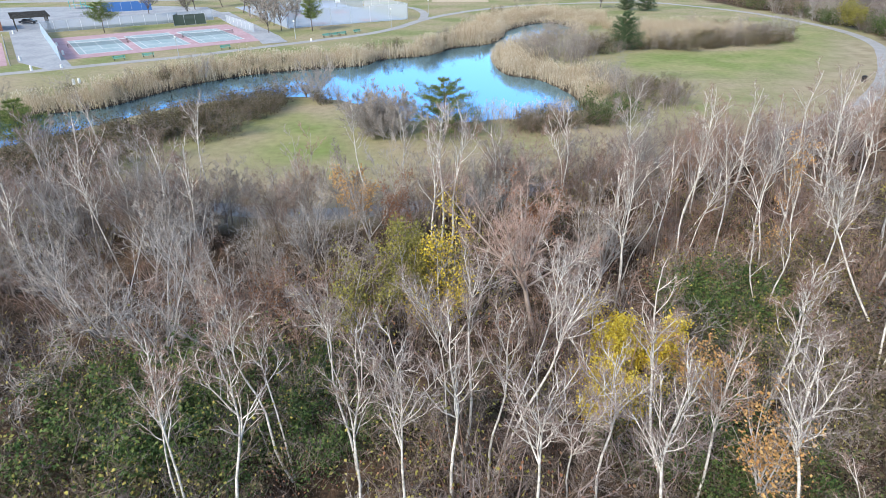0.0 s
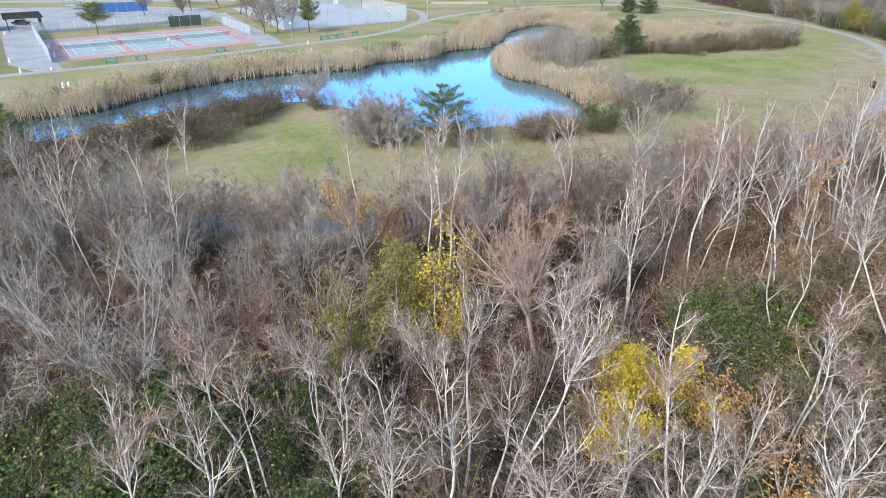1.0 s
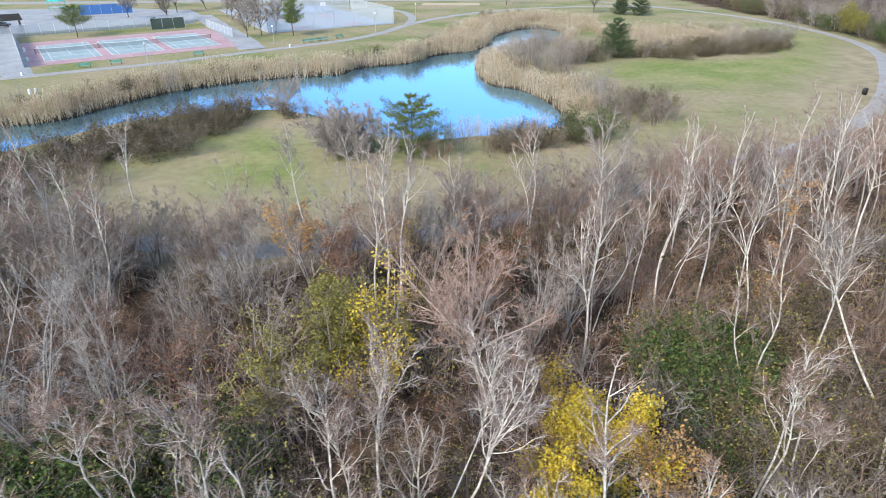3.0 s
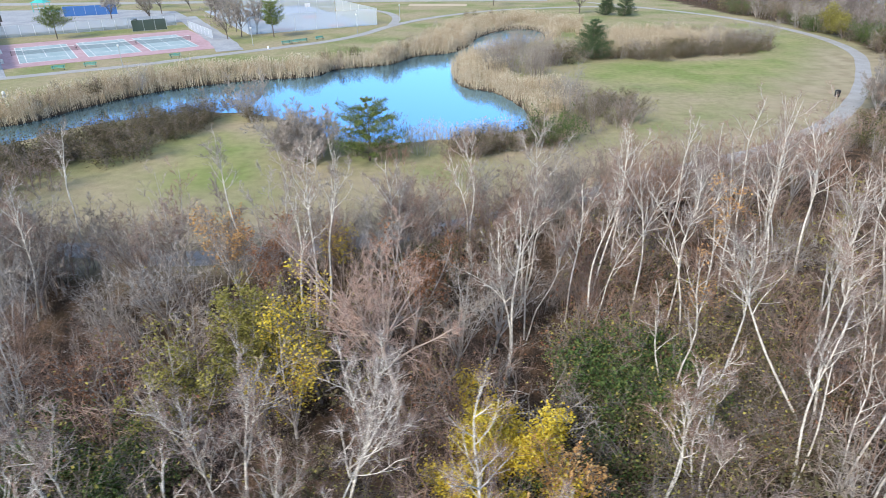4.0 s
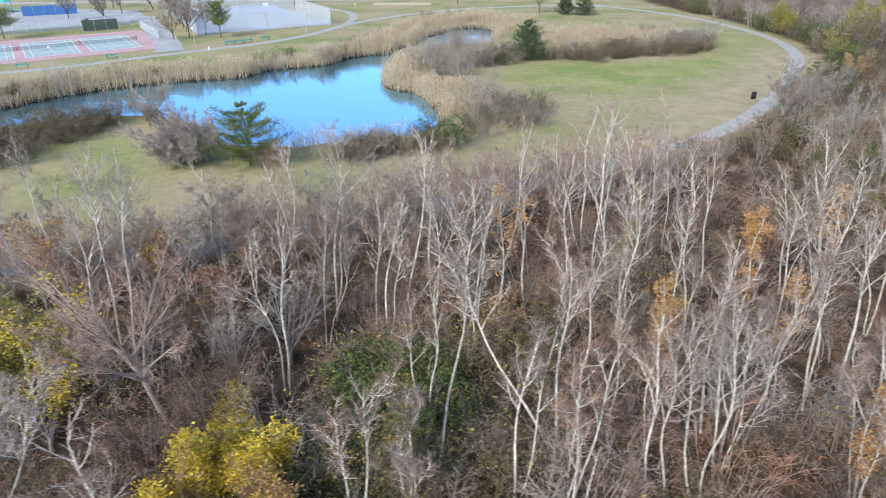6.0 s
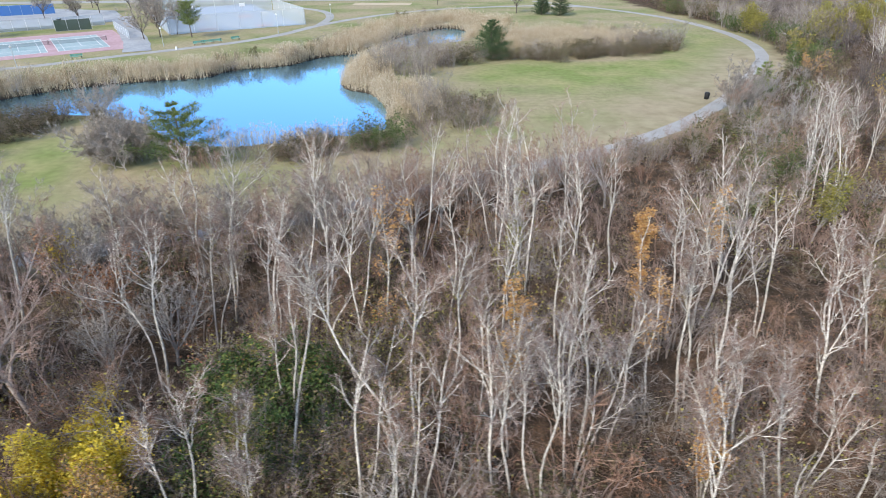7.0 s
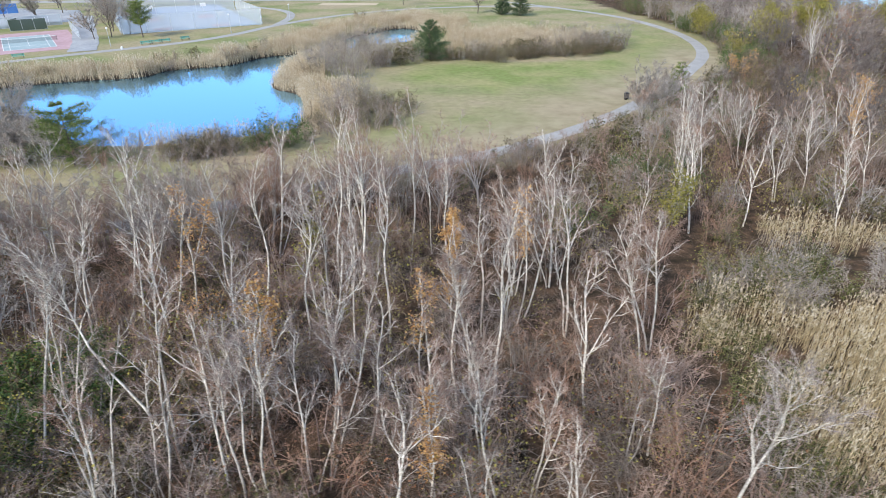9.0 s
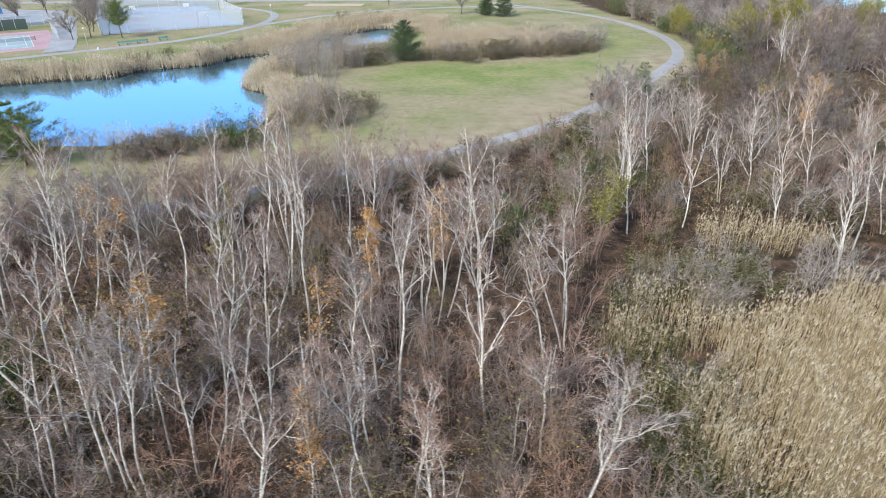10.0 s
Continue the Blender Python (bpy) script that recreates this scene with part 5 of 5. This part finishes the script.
# conifers
conifer(R, -0.5, 76.5, 7.4, 10.0, M_NEEDLE, "green pine with open ragged boughs by the pond", 8, 0.5, 0.14, name="pine_tree", taper=0.6, nl=0.36, clump=56, puff=0.09)
conifer(R, 36.4, 142.5, 7.9, 9.0, M_SPRUCE, "dense dark green spruce by the reeds", 13, 0.15, 0.04, name="spruce_tree", taper=0.62, nl=0.5)
conifer(R, 59.5, 217.5, 7.6, 7.0, M_SPRUCE, "dense dark green spruce on the far lawn", 11, 0.15, 0.05, name="spruce_tree", taper=0.6, nl=0.4)
conifer(R, 54.0, 220.0, 6.6, 6.0, M_SPRUCE, "dense dark green spruce on the far lawn", 11, 0.15, 0.05, name="spruce_tree", taper=0.6, nl=0.4)
conifer(R, -51.7, 70.0, 6.0, 6.6, M_NEEDLE, "spreading green pine beside the channel", 9, 0.3, 0.2, name="pine_tree", taper=0.5, nl=0.4)
conifer(R, -97.6, 167.2, 7.6, 10.0, M_NEEDLE, "spreading green pine behind the tennis courts", 8, 0.3, 0.4, name="pine_tree", taper=0.45, nl=0.5)
conifer(R, -41.2, 171.0, 9.5, 6.5, M_NEEDLE, "ragged green pine beside the ball court", 9, 0.5, 0.35, name="pine_tree", taper=0.4, nl=0.5)
conifer(R, 77.0, 106.3, 6.6, 3.4, M_NEEDLE, "slim green pine rising from the thicket beside the path", 9, 0.35, 0.25, name="pine_tree", taper=0.5, nl=0.35)


def undergrowth(polys, per_m2, rng):
    """Low dead stems, brambles and fallen leaves on the woodland floor."""
    st, lf, gr = Soup(), Soup(), Soup()
    for poly, k in polys:
        q = np.asarray(poly, float)
        area = 0.5 * abs(np.sum(q[:, 0] * np.roll(q[:, 1], 1) - q[:, 1] * np.roll(q[:, 0], 1)))
        p = scatter(q, int(area * per_m2 * k), rng)
        b = np.column_stack([p, ground_z(p)])
        d = unit(rng.normal(size=(len(p), 3)) * (0.7, 0.7, 0.4) + np.array([0, 0, 0.8]))
        d[:, 2] = np.abs(d[:, 2])
        blades(st, b, b + d * rng.uniform(0.4, 1.6, (len(p), 1)), 0.011, rng)
        i = rng.integers(0, len(p), len(p) // 3)
        c = b[i] + d[i] * rng.uniform(0.1, 1.1, (len(i), 1))
        h = len(c) // 4
        leaves(lf, c[h:], 0.06, rng)
        leaves(gr, c[:h], 0.07, rng)
    t = thing("undergrowth", pose(0, 0, 0), "brown brambles, dead stems and leaves on the woodland floor", "undergrowth", kind="stuff")
    part("stem_mass", st.mesh("stem_mass", M_TWIG_LOW_SHADED), t, kind="stuff")
    part("leaf_mass", lf.mesh("leaf_mass", M_LEAF_RUST), t, kind="stuff")
    part("green_leaf_mass", gr.mesh("green_leaf_mass", M_LEAF_BRAMBLE), t, kind="stuff")


undergrowth([([(-50, 12), (62, 12), (62, 46), (58, 62), (66, 92), (46, 76), (24, 64), (12, 57), (0, 50), (-14, 47.5), (-40, 50), (-56, 56)], 1.0), ([(62, 58), (110, 60), (100, 140), (66, 94)], 0.7)], 7, R)

# ---------------------------------------------------------------- sports courts, plaza and furniture
TENNIS = pose(-84, 133.5, 0, 0, 0, 38)


def block(name, m, parent, *dims, label=""):
    return part(name, box(Soup(), *dims).mesh(name, m), parent, label)


def court_surface(name, x0, x1, y0, y1, courts, label):
    t = tagged(new(name, box(Soup(), x0, y0, -0.25, x1, y1, 0.05).mesh(name, M_RED)), label, "court", kind="structure")
    t.matrix_world = TENNIS
    for cx in courts:
        block("playing_area", M_TEAL, t, cx, 0, 0.0, cx + 10.97, 23.77, 0.056, label="teal painted playing area")
        lines = [(0, 0, 10.97, 0.14), (0, 23.63, 10.97, 23.77), (0, 0.14, 0.14, 23.63), (10.83, 0.14, 10.97, 23.63), (1.37, 0.14, 1.49, 23.63), (9.48, 0.14, 9.60, 23.63),
                 (1.49, 5.49, 9.48, 5.60), (1.49, 18.17, 9.48, 18.28), (5.43, 5.60, 5.54, 18.17)]
        for x_0, y_0, x_1, y_1 in lines:
            block("line", M_WHITE, t, cx + x_0, y_0, 0.05, cx + x_1, y_1, 0.062)
    return t


def rod(soup, p0, p1, r, s=6):
    tube(soup, np.array([p0, p1], float), [r, r], s)
    return soup


def tennis_net(cx):
    t = thing("tennis_net", TENNIS @ pose(cx + 5.485, 11.885, 0.056), "black tennis net with a white band on its posts", "net", "tennis nets")
    for sx in (-6.4, 6.4):
        part("post", rod(Soup(), (sx, 0, -0.1), (sx, 0, 1.1), 0.05, 8).mesh("post", M_DARKSTEEL), t)
    s = Soup()
    xs = np.linspace(-6.35, 6.35, 15)
    top = 0.93 + 0.13 * (xs / 6.35) ** 2
    s.add(np.concatenate([np.column_stack([xs, xs * 0, xs * 0 + 0.04]), np.column_stack([xs, xs * 0, top])]), [[i, i + 1, 16 + i, 15 + i] for i in range(14)])
    part("netting", s.mesh("netting", M_NET), t)
    s = Soup()
    for i in range(14):
        rod(s, (xs[i], 0, top[i]), (xs[i + 1], 0, top[i + 1]), 0.045, 4)
    part("band", s.mesh("band", M_WHITE), t, "white canvas band")
    return t


def fence(m, length, height, gap, label, screen=None, screen_h=None, name="chain_link_fence", mesh_m=None):
    t = thing(name, m, label, "fence", "court fences")
    n = max(1, round(length / gap))
    for i in range(n + 1):
        part("post", rod(Soup(), (length * i / n, 0, -0.3), (length * i / n, 0, height + 0.05), 0.045).mesh("post", M_STEEL), t)
    for z in (height, 0.08):
        part("rail", rod(Soup(), (0, 0, z), (length, 0, z), 0.03, 5).mesh("rail", M_STEEL), t)
    part("netting", Soup().add([(0, 0, 0.05), (length, 0, 0.05), (length, 0, height), (0, 0, height)], [[0, 1, 2, 3]]).mesh("netting", mesh_m or M_LINK), t)
    if screen:
        part("wind_screen", Soup().add([(0, 0.03, 0.1), (length, 0.03, 0.1), (length, 0.03, screen_h), (0, 0.03, screen_h)], [[0, 1, 2, 3]]).mesh("wind_screen", screen), t)
    return t


court_surface("court_surface_1", -3.5, 42.0, -5.0, 31.0, (0, 13, 26), "faded red hard court surface with three teal tennis courts")
court_surface("court_surface_2", -50.0, -13.5, -5.0, 31.0, (-29, -42), "faded red hard court surface with teal tennis courts")
for cx in (0, 13, 26, -29, -42):
    tennis_net(cx)
fence(TENNIS @ pose(-4, -5.5, 0, 0, 0, 90), 49, 3.0, 3.5, "tall tennis court fence with a pale blue wind screen", M_SCREEN, 2.9)
fence(TENNIS @ pose(-4, 44, 0), 46, 3.0, 3.3, "chain-link fence behind the tennis courts", M_GREENSCREEN, 0.9)
fence(TENNIS @ pose(-13, -5.5, 0, 0, 0, 90), 44, 1.2, 3.3, "low chain-link fence beside the walkway")
fence(TENNIS @ pose(43.0, 10, 0, 0, 0, 90), 24, 2.2, 3.3, "chain-link fence at the end of the tennis courts")


def slab(name, pts, m, z, label, category="pavement"):
    q = np.asarray(pts, float)
    n = len(q)
    s = Soup().add(np.column_stack([q, np.full(n, z)]), [list(range(n))])
    s.add(np.concatenate([np.column_stack([q, np.full(n, z)]), np.column_stack([q, np.full(n, -0.3)])]), [[i, (i + 1) % n, n + (i + 1) % n, n + i] for i in range(n)])
    return tagged(new(name, s.mesh(name, m)), label, category, kind="structure")


slab("pavement_walkway", [(-80, 117), (-77, 120), (-86, 131), (-119, 173), (-126, 169), (-92, 125)], M_CONCRETE, 0.07, "pale concrete walkway between the tennis courts")
slab("pavement_plaza", [(-126, 169), (-119, 173), (-112, 172.5), (-90, 187), (-84, 193), (-78, 206), (-95, 230), (-125, 236), (-190, 226), (-160, 150)], M_CONCRETE, 0.075, "pale concrete plaza beside the courts")
ribbon(smooth_line([(-84, 214), (-76, 201), (-64, 182), (-52, 163), (-45, 150)]), 6.0, 0.065, 0.2, M_CONCRETE, "pavement_lane", "pale concrete lane beside the tennis courts")
slab("pavement_street", [(-190, 246), (-60, 262), (40, 268), (40, 274), (-60, 270), (-190, 256)], M_ASPHALT, 0.05, "grey street beyond the park", "road")

BALL = pose(-49, 175.5, 0, 0, 0, 33)
bc = tagged(new("court_surface_3", box(Soup(), 0, 0, -0.25, 37, 66, 0.05).mesh("court_surface_3", M_BLUEGREY)), "pale blue-grey ball court with faded red keys", "court", kind="structure")
bc.matrix_world = BALL
for x0, y0 in ((8, 1.5), (24, 1.5), (8, 26), (24, 26)):
    block("key", M_RED, bc, x0, y0, 0, x0 + 4.9, y0 + 5.8, 0.056, label="faded red painted key")
for x0 in (2.5, 18.5):
    for a_ in ((x0, 1.2, x0 + 15, 1.35), (x0, 31, x0 + 15, 31.15), (x0, 1.35, x0 + 0.15, 31), (x0 + 14.85, 1.35, x0 + 15, 31)):
        block("line", M_WHITE, bc, a_[0], a_[1], 0.05, a_[2], a_[3], 0.062)
fence(BALL @ pose(0, -0.4, 0), 37, 4.6, 6.2, "tall chain-link fence round the ball court", M_SCREEN, 0.5)
fence(BALL @ pose(37.4, 0, 0, 0, 0, 90), 34, 4.6, 6.2, "tall chain-link fence round the ball court")
fence(BALL @ pose(-0.4, 0, 0, 0, 0, 90), 40, 4.6, 6.2, "tall chain-link fence round the ball court")
fence(BALL @ pose(0, 34, 0), 37, 6.0, 6.2, "tall white-posted fence across the ball court")


def hoop(m):
    t = thing("basketball_hoop", m, "white basketball hoop on a steel post", "hoop", "basketball hoops")
    s = rod(Soup(), (0, 0, -0.2), (0, 0, 3.4), 0.08, 8)
    rod(s, (0, 0, 3.3), (0, 1.1, 3.3), 0.06)
    part("post", s.mesh("post", M_STEEL), t)
    block("backboard", M_WHITE, t, -0.9, 1.1, 2.9, 0.9, 1.16, 4.0)
    ring = [(0.23 * math.cos(i * 0.628), 1.42 + 0.23 * math.sin(i * 0.628), 3.05) for i in range(11)]
    part("rim", (lambda q: (tube(q, ring, [0.015] * 11, 4), q)[1])(Soup()).mesh("rim", M_RED), t, "red rim")


for x0, y0, rz in ((10.4, 1.0, 0), (26.4, 1.0, 0), (10.4, 31.5, 180), (26.4, 31.5, 180)):
    hoop(BALL @ pose(x0, y0, 0.05, 0, 0, rz))

M_TURQ = mat("turquoise_paint", (0.05, 0.40, 0.36), (0.08, 0.50, 0.45), 2, 0.5)
M_GREENPAINT = mat("green_paint", (0.10, 0.34, 0.28), (0.15, 0.42, 0.35), 2, 0.6)
M_BLACKPL = mat("black_plastic", (0.012, 0.012, 0.013), (0.025, 0.025, 0.027), 4, 0.5)
M_GLASS_CAR = mat("car_glass", (0.01, 0.012, 0.015), (0.02, 0.022, 0.025), 1, 0.08, spec=0.6)
M_CAR_DARK = mat("dark_car_paint", (0.02, 0.025, 0.035), (0.03, 0.035, 0.045), 1, 0.3, spec=0.5)
M_CAR_WHITE = mat("white_car_paint", (0.7, 0.7, 0.7), (0.78, 0.78, 0.78), 1, 0.3, spec=0.5)


def bench(m, g):
    t = thing("park_bench", m, "green slatted park bench beside the footpath", "bench", g)
    for i in range(4):
        block("slat", M_GREENPAINT, t, -1.2, -0.25 + i * 0.13, 0.43, 1.2, -0.15 + i * 0.13, 0.47)
    for i in range(3):
        block("back_slat", M_GREENPAINT, t, -1.2, 0.27, 0.55 + i * 0.13, 1.2, 0.31, 0.65 + i * 0.13)
    for sx in (-0.95, 0.95):
        s = rod(Soup(), (sx, -0.2, -0.1), (sx, -0.2, 0.43), 0.04)
        rod(s, (sx, 0.25, -0.1), (sx, 0.29, 0.95), 0.04)
        part("leg", s.mesh("leg", M_DARKSTEEL), t)


for x, y, rz in ((-71.5, 127.5, 36), (-66.9, 130.9, 36), (-54, 141.5, 42), (-34.5, 159.5, 45), (-32.8, 161.2, 45), (-31.1, 162.9, 45), (-28, 167, 52)):
    bench(pose(x, y, 0, 0, 0, rz), "benches along the footpath")


def street_lamp(x, y, h):
    t = thing("street_lamp", pose(x, y, 0), "slim white park lamp post beside the footpath", "lamp", "park lamps")
    tube_s = Soup()
    tube(tube_s, [(0, 0, -0.2), (0, 0, 0.5), (0, 0, 0.55), (0, 0, h)], [0.11, 0.11, 0.07, 0.055], 8)
    part("pole", tube_s.mesh("pole", M_STEEL), t)
    s = Soup()
    tube(s, [(0, 0, h), (0, 0, h + 0.1), (0, 0, h + 0.35), (0, 0, h + 0.42)], [0.1, 0.26, 0.2, 0.05], 10)
    part("lamp_head", s.mesh("lamp_head", M_WHITE), t, "white lamp head")


for x, y, h in ((-60.5, 131.5, 3.9), (-20.5, 178.5, 4.6), (-42.0, 157.0, 4.0), (-99, 109, 3.9), (-12, 205, 4.4)):
    street_lamp(x, y, h)


def bollard(x, y, h):
    t = thing("bollard", pose(x, y, 0), "squat white concrete bollard by the walkway", "bollard", "bollards")
    s = Soup()
    tube(s, [(0, 0, -0.1), (0, 0, h * 0.75), (0, 0, h * 0.95), (0, 0, h)], [0.28, 0.24, 0.18, 0.03], 10)
    part("body", s.mesh("body", M_WHITE), t)


for x, y, h in ((-83.2, 116.6, 1.1), (-79.0, 119.5, 0.7), (-87.6, 133.5, 1.0), (-96.5, 145, 1.0), (-92.5, 126.5, 1.0), (-108, 158, 1.0), (-121, 164, 1.0), (-67.4, 105.0, 1.0), (-66.6, 105.4, 1.0), (-37, 153, 0.7)):
    bollard(x, y, h)


def litter_bin(x, y):
    t = thing("litter_bin", pose(x, y, 0), "black round litter bin on the lawn edge", "bin", "litter bins")
    s = Soup()
    tube(s, [(0, 0, -0.05), (0, 0, 0.02), (0, 0, 0.85), (0, 0, 0.9)], [0.3, 0.36, 0.4, 0.36], 14)
    part("body", s.mesh("body", M_BLACKPL, True), t)
    s = Soup()
    tube(s, [(0, 0, 0.9), (0, 0, 1.0), (0, 0, 1.12), (0, 0, 1.14)], [0.43, 0.42, 0.25, 0.02], 14)
    part("lid", s.mesh("lid", M_BLACKPL, True), t)


litter_bin(70.6, 110.2)


def car(m, paint, label, van=False):
    t = thing("parked_car", m, label, "car", "parked cars")
    bm = bmesh.new()
    prof = [(-2.2, 0.35), (-2.25, 0.8), (-1.5 if not van else -2.15, 0.95), (-1.0 if not van else -1.9, 1.45 if not van else 2.0), (0.7, 1.48 if not van else 2.05), (1.35, 1.0), (2.2, 0.85), (2.25, 0.35)]
    rows = [[bm.verts.new((x, sy * (0.9 if z < 1.0 else 0.72), z)) for x, z in prof] for sy in (-1, 1)]
    n = len(prof)
    for i in range(n):
        bm.faces.new((rows[0][i], rows[0][(i + 1) % n], rows[1][(i + 1) % n], rows[1][i]))
    bm.faces.new(rows[0][::-1])
    bm.faces.new(rows[1])
    bmesh.ops.recalc_face_normals(bm, faces=bm.faces)
    me = bpy.data.meshes.new("body")
    bm.to_mesh(me)
    bm.free()
    me.materials.append(paint)
    part("body", me, t)
    zt = 1.4 if not van else 1.9
    for sy in (-1, 1):
        part("side_window", Soup().add([(-1.1, sy * 0.86, 1.03), (1.0, sy * 0.86, 1.03), (0.6, sy * 0.74, zt), (-0.9, sy * 0.74, zt)], [[0, 1, 2, 3]]).mesh("side_window", M_GLASS_CAR), t)
    part("windscreen", Soup().add([(1.36, -0.7, 1.04), (1.36, 0.7, 1.04), (0.78, 0.62, zt), (0.78, -0.62, zt)], [[0, 1, 2, 3]]).mesh("windscreen", M_GLASS_CAR), t)
    for wx in (-1.4, 1.4):
        for sy in (-0.85, 0.85):
            s = Soup()
            tube(s, [(wx, sy - 0.11, 0.33), (wx, sy - 0.1, 0.33), (wx, sy + 0.1, 0.33), (wx, sy + 0.11, 0.33)], [0.18, 0.33, 0.33, 0.18], 14)
            w = part("wheel", s.mesh("wheel", M_BLACKPL), t)
            s = Soup()
            tube(s, [(wx, sy - 0.12, 0.33), (wx, sy - 0.115, 0.33), (wx, sy + 0.115, 0.33), (wx, sy + 0.12, 0.33)], [0.05, 0.2, 0.2, 0.05], 10)
            part("rim", s.mesh("rim", M_STEEL), w, "steel rim")


car(pose(-131, 184.5, 0.09, 0, 0, 15), M_CAR_DARK, "dark parked car under the pergola")
car(pose(-70, 262, 0.06, 0, 0, 5), M_CAR_WHITE, "white van parked on the street", True)


def pergola():
    t = thing("pergola", pose(-125, 177.5, 0.075, 0, 0, -52), "dark steel pergola with open beams on posts", "pergola")
    for x0 in (-8, -2.7, 2.7, 8):
        for y0 in (-4, 4):
            part("post", rod(Soup(), (x0, y0, -0.1), (x0, y0, 3.0), 0.11, 8).mesh("post", M_DARKSTEEL), t)
    for y0 in (-4, 0, 4):
        block("beam", M_DARKSTEEL, t, -8.6, y0 - 0.1, 3.0, 8.6, y0 + 0.1, 3.3)
    for i in range(15):
        x0 = -8.4 + i * 1.2
        block("rafter", M_DARKSTEEL, t, x0 - 0.06, -4.7, 3.3, x0 + 0.06, 4.7, 3.5)


pergola()
hut = thing("brick_building", pose(-135, 170.5, 0.07, 0, 0, 38), "low red-brown brick building with a flat roof", "building")
block("wall", M_BRICK, hut, -6, -5, -0.2, 5, 5, 3.6)
block("roof", M_CONCRETE, hut, -6.4, -5.4, 3.6, 5.4, 5.4, 3.95, label="pale flat roof slab")
block("door", M_DARKSTEEL, hut, 1.0, -5.06, 0, 2.1, -4.99, 2.1)

play = thing("play_structure", pose(-141, 226, 0.05, 0, 0, 10), "turquoise playground structure with a slide", "playground")
for x0, y0 in ((-2, -2), (2, -2), (-2, 2), (2, 2)):
    part("post", rod(Soup(), (x0, y0, -0.2), (x0, y0, 3.4), 0.09, 8).mesh("post", M_TURQ), play)
block("deck", M_STEEL, play, -2, -2, 1.3, 2, 2, 1.42)
s = Soup().add([(-2.5, -2.5, 3.3), (2.5, -2.5, 3.3), (2.5, 2.5, 3.3), (-2.5, 2.5, 3.3), (0, 0, 4.6)], [[0, 1, 4], [1, 2, 4], [2, 3, 4], [3, 0, 4], [3, 2, 1, 0]])
part("roof", s.mesh("roof", M_TURQ), play, "turquoise pitched roof")
s = Soup()
for y0 in (-1.0, 0.0):
    box(s, 2.0, y0, 1.3, 2.1, y0 + 0.05, 1.7)
s.add([(2, -1, 1.35), (2, 0, 1.35), (5.4, 0, 0.3), (5.4, -1, 0.3), (2, -1, 1.25), (2, 0, 1.25), (5.4, 0, 0.2), (5.4, -1, 0.2)], [[0, 1, 2, 3], [7, 6, 5, 4], [0, 3, 7, 4], [1, 5, 6, 2], [3, 2, 6, 7]])
part("slide", s.mesh("slide", M_TURQ), play)

swing = thing("swing_set", pose(-119, 222, 0.05, 0, 0, 10), "steel swing set frame with hanging seats", "swing")
for x0 in (-4, 0, 4):
    s = rod(Soup(), (x0, -1.2, -0.1), (x0, 0, 2.6), 0.05)
    rod(s, (x0, 1.2, -0.1), (x0, 0, 2.6), 0.05)
    part("leg", s.mesh("leg", M_STEEL), swing)
part("top_bar", rod(Soup(), (-4, 0, 2.6), (4, 0, 2.6), 0.05).mesh("top_bar", M_STEEL), swing)
for x0 in (-2.6, -1.4, 1.4, 2.6):
    s = rod(Soup(), (x0 - 0.25, 0, 0.6), (x0 - 0.25, 0, 2.6), 0.012, 4)
    rod(s, (x0 + 0.25, 0, 0.6), (x0 + 0.25, 0, 2.6), 0.012, 4)
    box(s, x0 - 0.28, -0.12, 0.56, x0 + 0.28, 0.12, 0.6)
    part("swing_seat", s.mesh("swing_seat", M_BLACKPL), swing)

fence(pose(-125, 213.2, 0.0, 0, 0, 30), 16, 3.2, 3.2, "court fence covered with a bright blue wind screen", M_BLUESCREEN, 3.1, name="screened_fence", mesh_m=M_BLUESCREEN)
fence(pose(-84, 180, 0.0, 0, 0, 36), 9, 3.0, 3.0, "dark green screened fence enclosure", M_GREENSCREEN, 2.9, name="screened_fence", mesh_m=M_GREENSCREEN)
fence(pose(-84, 180, 0.0, 0, 0, 100), 5, 3.0, 2.5, "dark green screened fence enclosure", M_GREENSCREEN, 2.9, name="screened_fence", mesh_m=M_GREENSCREEN)

# bare park trees round the courts
PARK = [bare_tree(R, 0, 0, 9.2, 4.8, M_DARKBARK, M_TWIG_GREY, "leafless dark-barked park tree by the courts", 8, name="park_tree", group="park trees", twig=13, r_twig=0.028, zg=0.0) for i in range(2)]
SPOTS = ((-50, 171.5, 1.0), (-55, 181, 1.1), (-59, 188, 0.95), (-64, 197, 1.1), (-70, 204, 1.0), (-75, 212, 1.1), (-96, 222, 1.0), (-90, 232, 0.9), (-104, 205, 0.95), (-82, 240, 1.1), (-44, 250, 1.0), (-108, 238, 1.0), (-60, 243, 1.0), (18, 250, 0.9), (46, 224, 0.95), (-47.5, 176, 0.9), (-52, 167, 0.8), (-86, 196, 0.9))
for i, (x, y, sc) in enumerate(SPOTS):
    m = pose(x, y, -0.1, 0, 0, i * 77)
    if i < 2:
        PARK[i].matrix_world = m
    else:
        copy_thing(PARK[i % 2], m).scale = (sc * 1.2, sc * 1.2, sc * 1.12)
tagged(new("infield_1", box(Soup(), -14, 248, -0.2, 8, 256, 0.03).mesh("infield_1", mat("infield_sand", (0.42, 0.33, 0.22), (0.52, 0.42, 0.30), 0.4, 0.95, fine=5, world_pos=True))),
       "tan sand ball-field infield", "sand", kind="structure")
